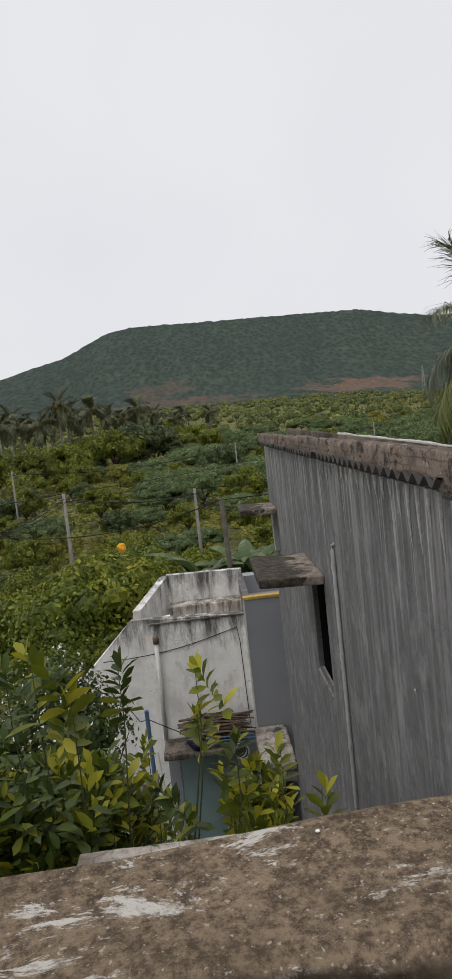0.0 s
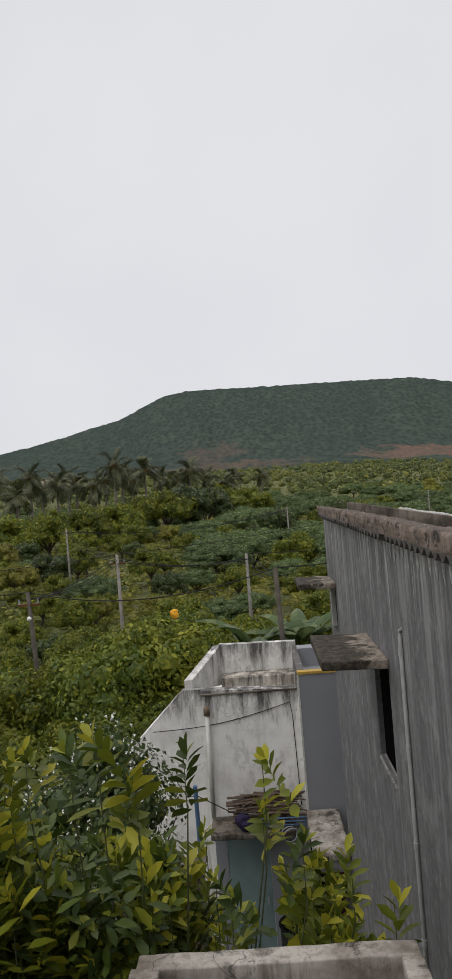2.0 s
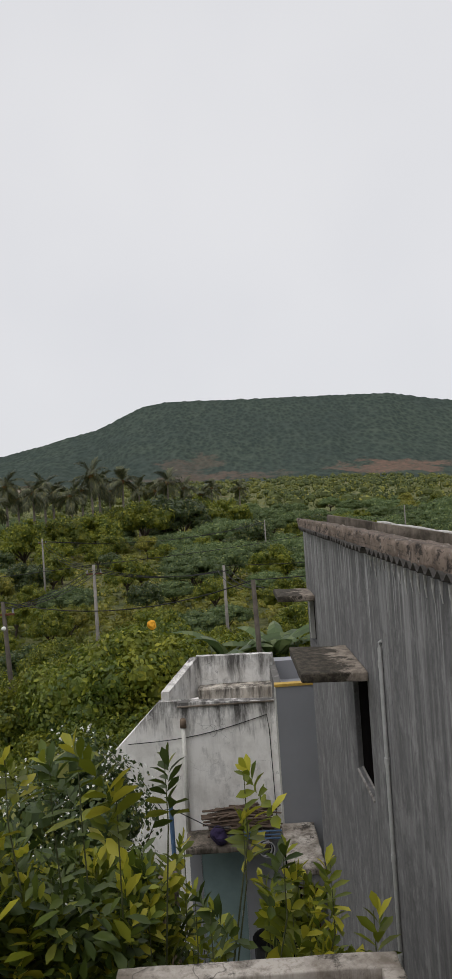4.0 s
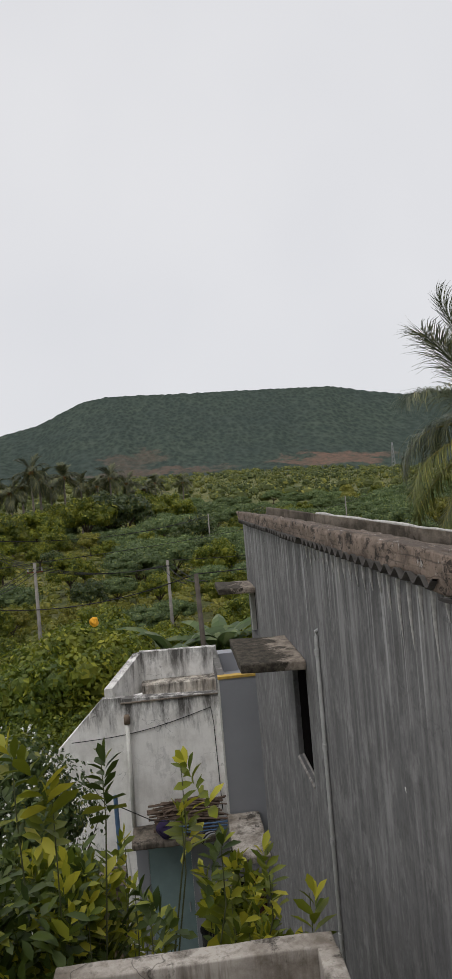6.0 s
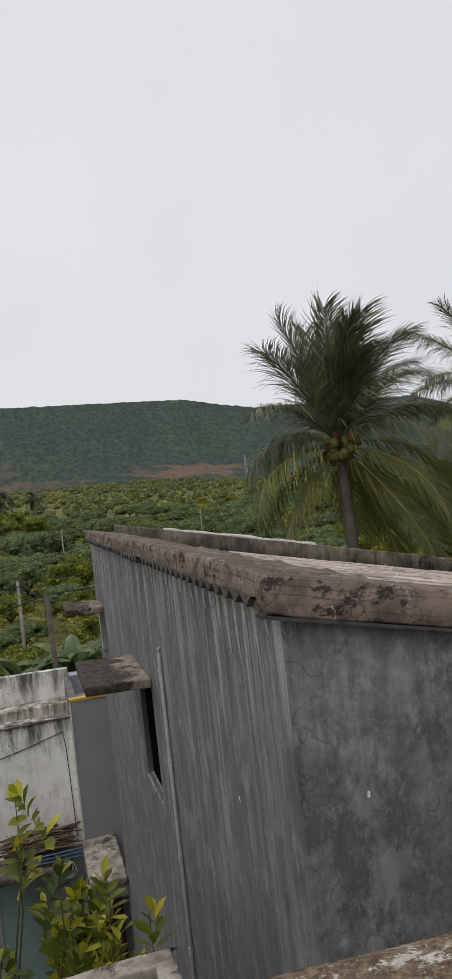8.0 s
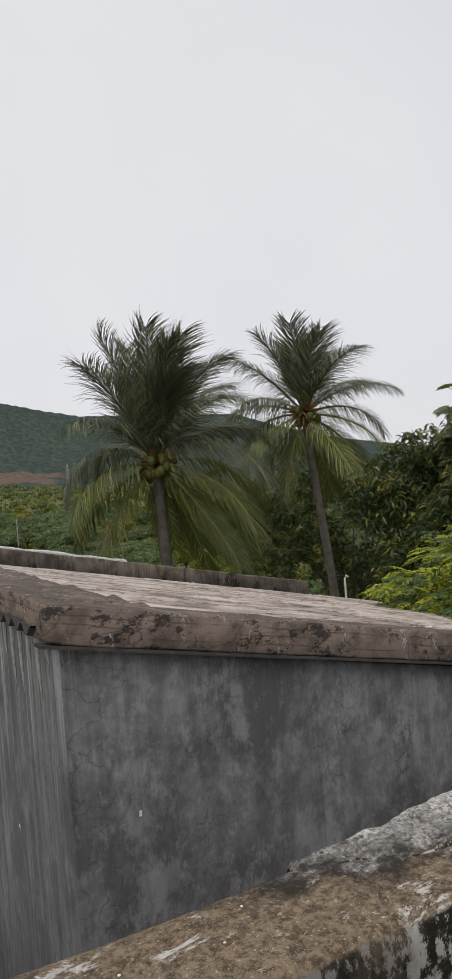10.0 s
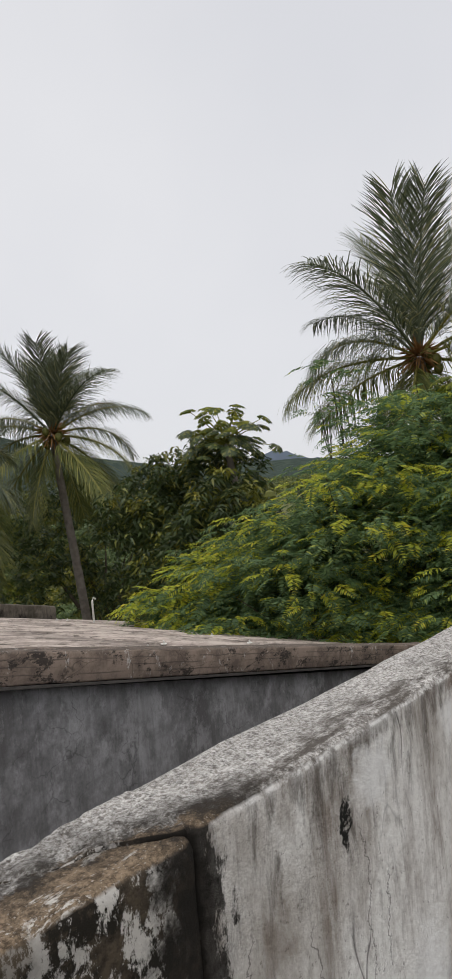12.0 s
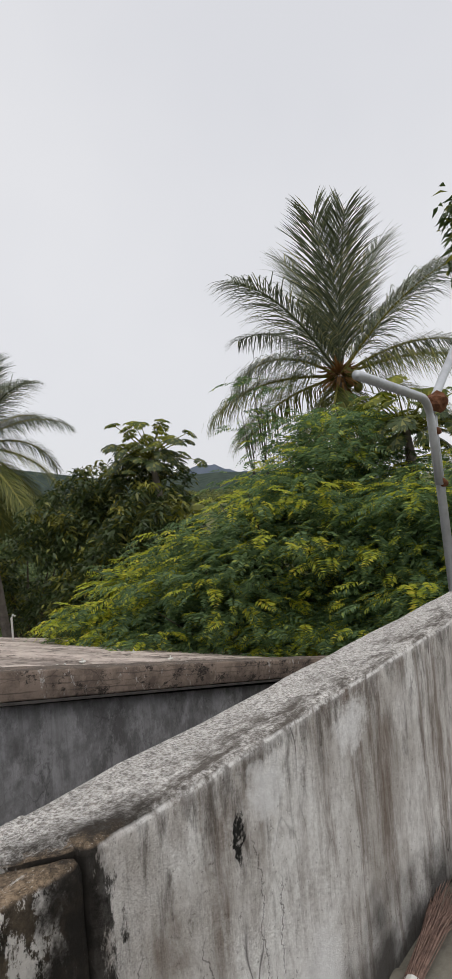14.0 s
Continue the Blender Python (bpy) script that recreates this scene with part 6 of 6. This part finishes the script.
for k, (x, y, z, depth) in enumerate(crown):
    young = depth < 0.7 and k % 4 != 1
    ob = new("shoot", SHOOTS[k % 4][1 if young else 0])
    ob.parent = shrub
    ob.matrix_parent_inverse = Matrix.Translation(-shrub.location)
    ob.matrix_basis = pose(x, y, z, rs.uniform(-38, 38), rs.uniform(-38, 38), rs.uniform(0, 360)) @ Matrix.Scale(rs.uniform(0.95, 1.4) if x < -0.5 else rs.uniform(0.9, 1.2), 4)
    root_x, root_y = -0.8 + (x + 0.8) * 0.35, 4.6 + (y - 4.6) * 0.3
    tube(stems, [(root_x, root_y, -3.4), (x * 0.7 + root_x * 0.3, y * 0.7 + root_y * 0.3, z - 1.3), (x, y, z - 0.34), (x, y, z)], [0.009, 0.006, 0.004, 0.002], 5)
for k in range(6):
    tube(stems, [(-0.8 + 0.05 * k, 4.6, GROUND), (-1.3 + 0.22 * k, 4.6 - 0.06 * k, -3.3)], [0.04, 0.025], 6)
part("stem", stems, plain("green_stem", (0.10, 0.11, 0.05), 0.8), shrub)
n = 7000
p = np.stack([rngs.uniform(-2.8, -0.58, n), rngs.uniform(3.8, 5.2, n), rngs.uniform(-2.0, 0, n)], 1)
p[:, 2] = np.interp(p[:, 0] * 4 / p[:, 1], TOPX, TOPZ) - (p[:, 1] - 4) * 0.25 - 0.05 - 1.7 * rngs.random(n) ** 1.3
ax = rngs.normal(size=(n, 3)) + np.array([0, 0, 0.4])
ln = rngs.uniform(0.08, 0.15, n)
part_mesh("inner_leaves", quads_mesh("inner_leaves", *broad_leaves(rngs, p, ax, ln, ln * 0.42)), M_SHRUB, shrub)

# ---- poles and wires ----


def power_pole(az, el, d, material, label, lean=0.0, arm=True):
    x, y = polar(az, d)
    z0, z1 = ground_at(x, y), 1.35 - d * math.tan(radians(-el))
    root = thing("power_pole", (x, y, z0), label, "power pole", "power poles")
    smooth(part("post", tube(bmesh.new(), [(x - lean, y, z0 - 0.3), (x, y, z1)], [0.095, 0.058], 10), material, root))
    if arm:
        part("crossarm", box((x - 0.32, y - 0.04, z1 - 0.40), (x + 0.32, y + 0.04, z1 - 0.34), 20), M_RUST, root)
        for s in (-0.28, 0, 0.28):
            part("insulator", tube(bmesh.new(), [(x + s, y, z1 - 0.34), (x + s, y, z1 - 0.2)], [0.035, 0.02], 8), M_PVCGREY, root)
    return (x, y, z1)


P1 = power_pole(-10.7, -4.2, 30, M_POLE, "pale concrete power pole with a short crossarm")
P2 = power_pole(-14.6, -1.87, 60, M_POLE, "concrete power pole among the scrub")
P3 = power_pole(-0.4, -4.99, 32, M_POLE, "pale slim concrete power pole", arm=False)
P4 = power_pole(3.1, -1.56, 75, M_POLE, "pale concrete power pole far out", arm=False)
P5 = power_pole(14.2, -1.08, 90, M_POLE, "short pale pole far out in the scrub", arm=False)
P6 = power_pole(-17.6, -6.41, 22, M_POLEDARK, "leaning dark pole with a street bulb", lean=-0.25)
P7 = power_pole(1.9, -6.26, 18.5, M_POLEDARK, "dark weathered pole beside the banana plants", lean=-0.15, arm=False)
bulb = bmesh.new()
bmesh.ops.create_icosphere(bulb, subdivisions=2, radius=0.07)
for v in bulb.verts:
    v.co += Vector(P6) + Vector((0.05, -0.2, -0.75))
tagged(part("street_bulb", bulb, M_FLOWER, None), "white bulb on the leaning pole", "bulb")


def wire(a, b, sag):
    a, b = Vector(a), Vector(b)
    return tube(bmesh.new(), [a.lerp(b, k / 14) + Vector((0, 0, -sag * 4 * (k / 14) * (1 - k / 14))) for k in range(15)], 0.014, 4)


for s in (-0.28, 0, 0.28):
    up = Vector((s, 0, -0.22))
    for a, b, sag in ((P6, P1, 0.25), (P1, P3, 0.3), (P1, P2, 0.4), (P3, P7, 0.15), (P2, P4, 0.9)):
        tagged(part("wire", wire(Vector(a) + up, Vector(b) + up, sag), M_BLACK, None), "thin black overhead wire", "wire", "overhead wires")
for a, b, sag in ((P7, (9, 26, -1.1), 0.1), (P3, (16, 40, -1.4), 0.4), (P1, (-30, 42, -1.6), 0.5), (P6, (-25, 24, -1.5), 0.2), (P1, (18, 60, 0.4), 0.6), (P6, P7, 0.5)):
    tagged(part("wire", wire(a, b, sag), M_BLACK, None), "thin black overhead wire", "wire", "overhead wires")
x, y = polar(-6.3, 15.5)
bundle = bmesh.new()
bmesh.ops.create_icosphere(bundle, subdivisions=3, radius=0.10)
for v in bundle.verts:
    v.co = v.co * (1 + 0.3 * noise.noise(v.co * 14)) + Vector((x, y, 1.35 - 15.5 * math.tan(radians(9.16))))
tagged(part("yellow_cloth", bundle, M_ORANGE, None), "orange-yellow cloth caught in the tree top", "cloth")
tx, ty = polar(18.2, 900)
mast = thing("lattice_mast", (tx, ty, ground_at(tx, ty)), "thin lattice mast at the foot of the hill", "mast")
base_z = ground_at(tx, ty)
for sx, sy in ((-1, -1), (1, -1), (1, 1), (-1, 1)):
    part("leg", tube(bmesh.new(), [(tx + 2.2 * sx, ty + 2.2 * sy, base_z), (tx + 0.4 * sx, ty + 0.4 * sy, base_z + 34)], 0.22, 5), M_PVCGREY, mast)
for k in range(6):
    z, w = base_z + 4 + 5 * k, 2.0 - 0.28 * k
    part("brace", tube(bmesh.new(), [(tx - w, ty - w, z), (tx + w, ty - w, z + 4)], 0.15, 4), M_GALV, mast)
hx, hy = polar(-15.5, 600)
hut = thing("far_building", (hx, hy, ground_at(hx, hy)), "cream buildings far off at the foot of the hill", "building")
for k in range(4):
    a = hx - 14 + 8 * k
    z = ground_at(hx, hy)
    part("wall", box((a, hy, z), (a + 7, hy + 8, z + 11 + 2 * (k % 2)), 20), plain("cream_wall", (0.55, 0.47, 0.38), 0.9), hut)
    part("roof", box((a - 0.3, hy - 0.3, z + 11.01 + 2 * (k % 2)), (a + 7.3, hy + 8.3, z + 11.6 + 2 * (k % 2)), 20), M_TERRA, hut)

for pattern in (*ACACIA, *ROUND, *NEARTREE, FARPALM):
    take_out(pattern)
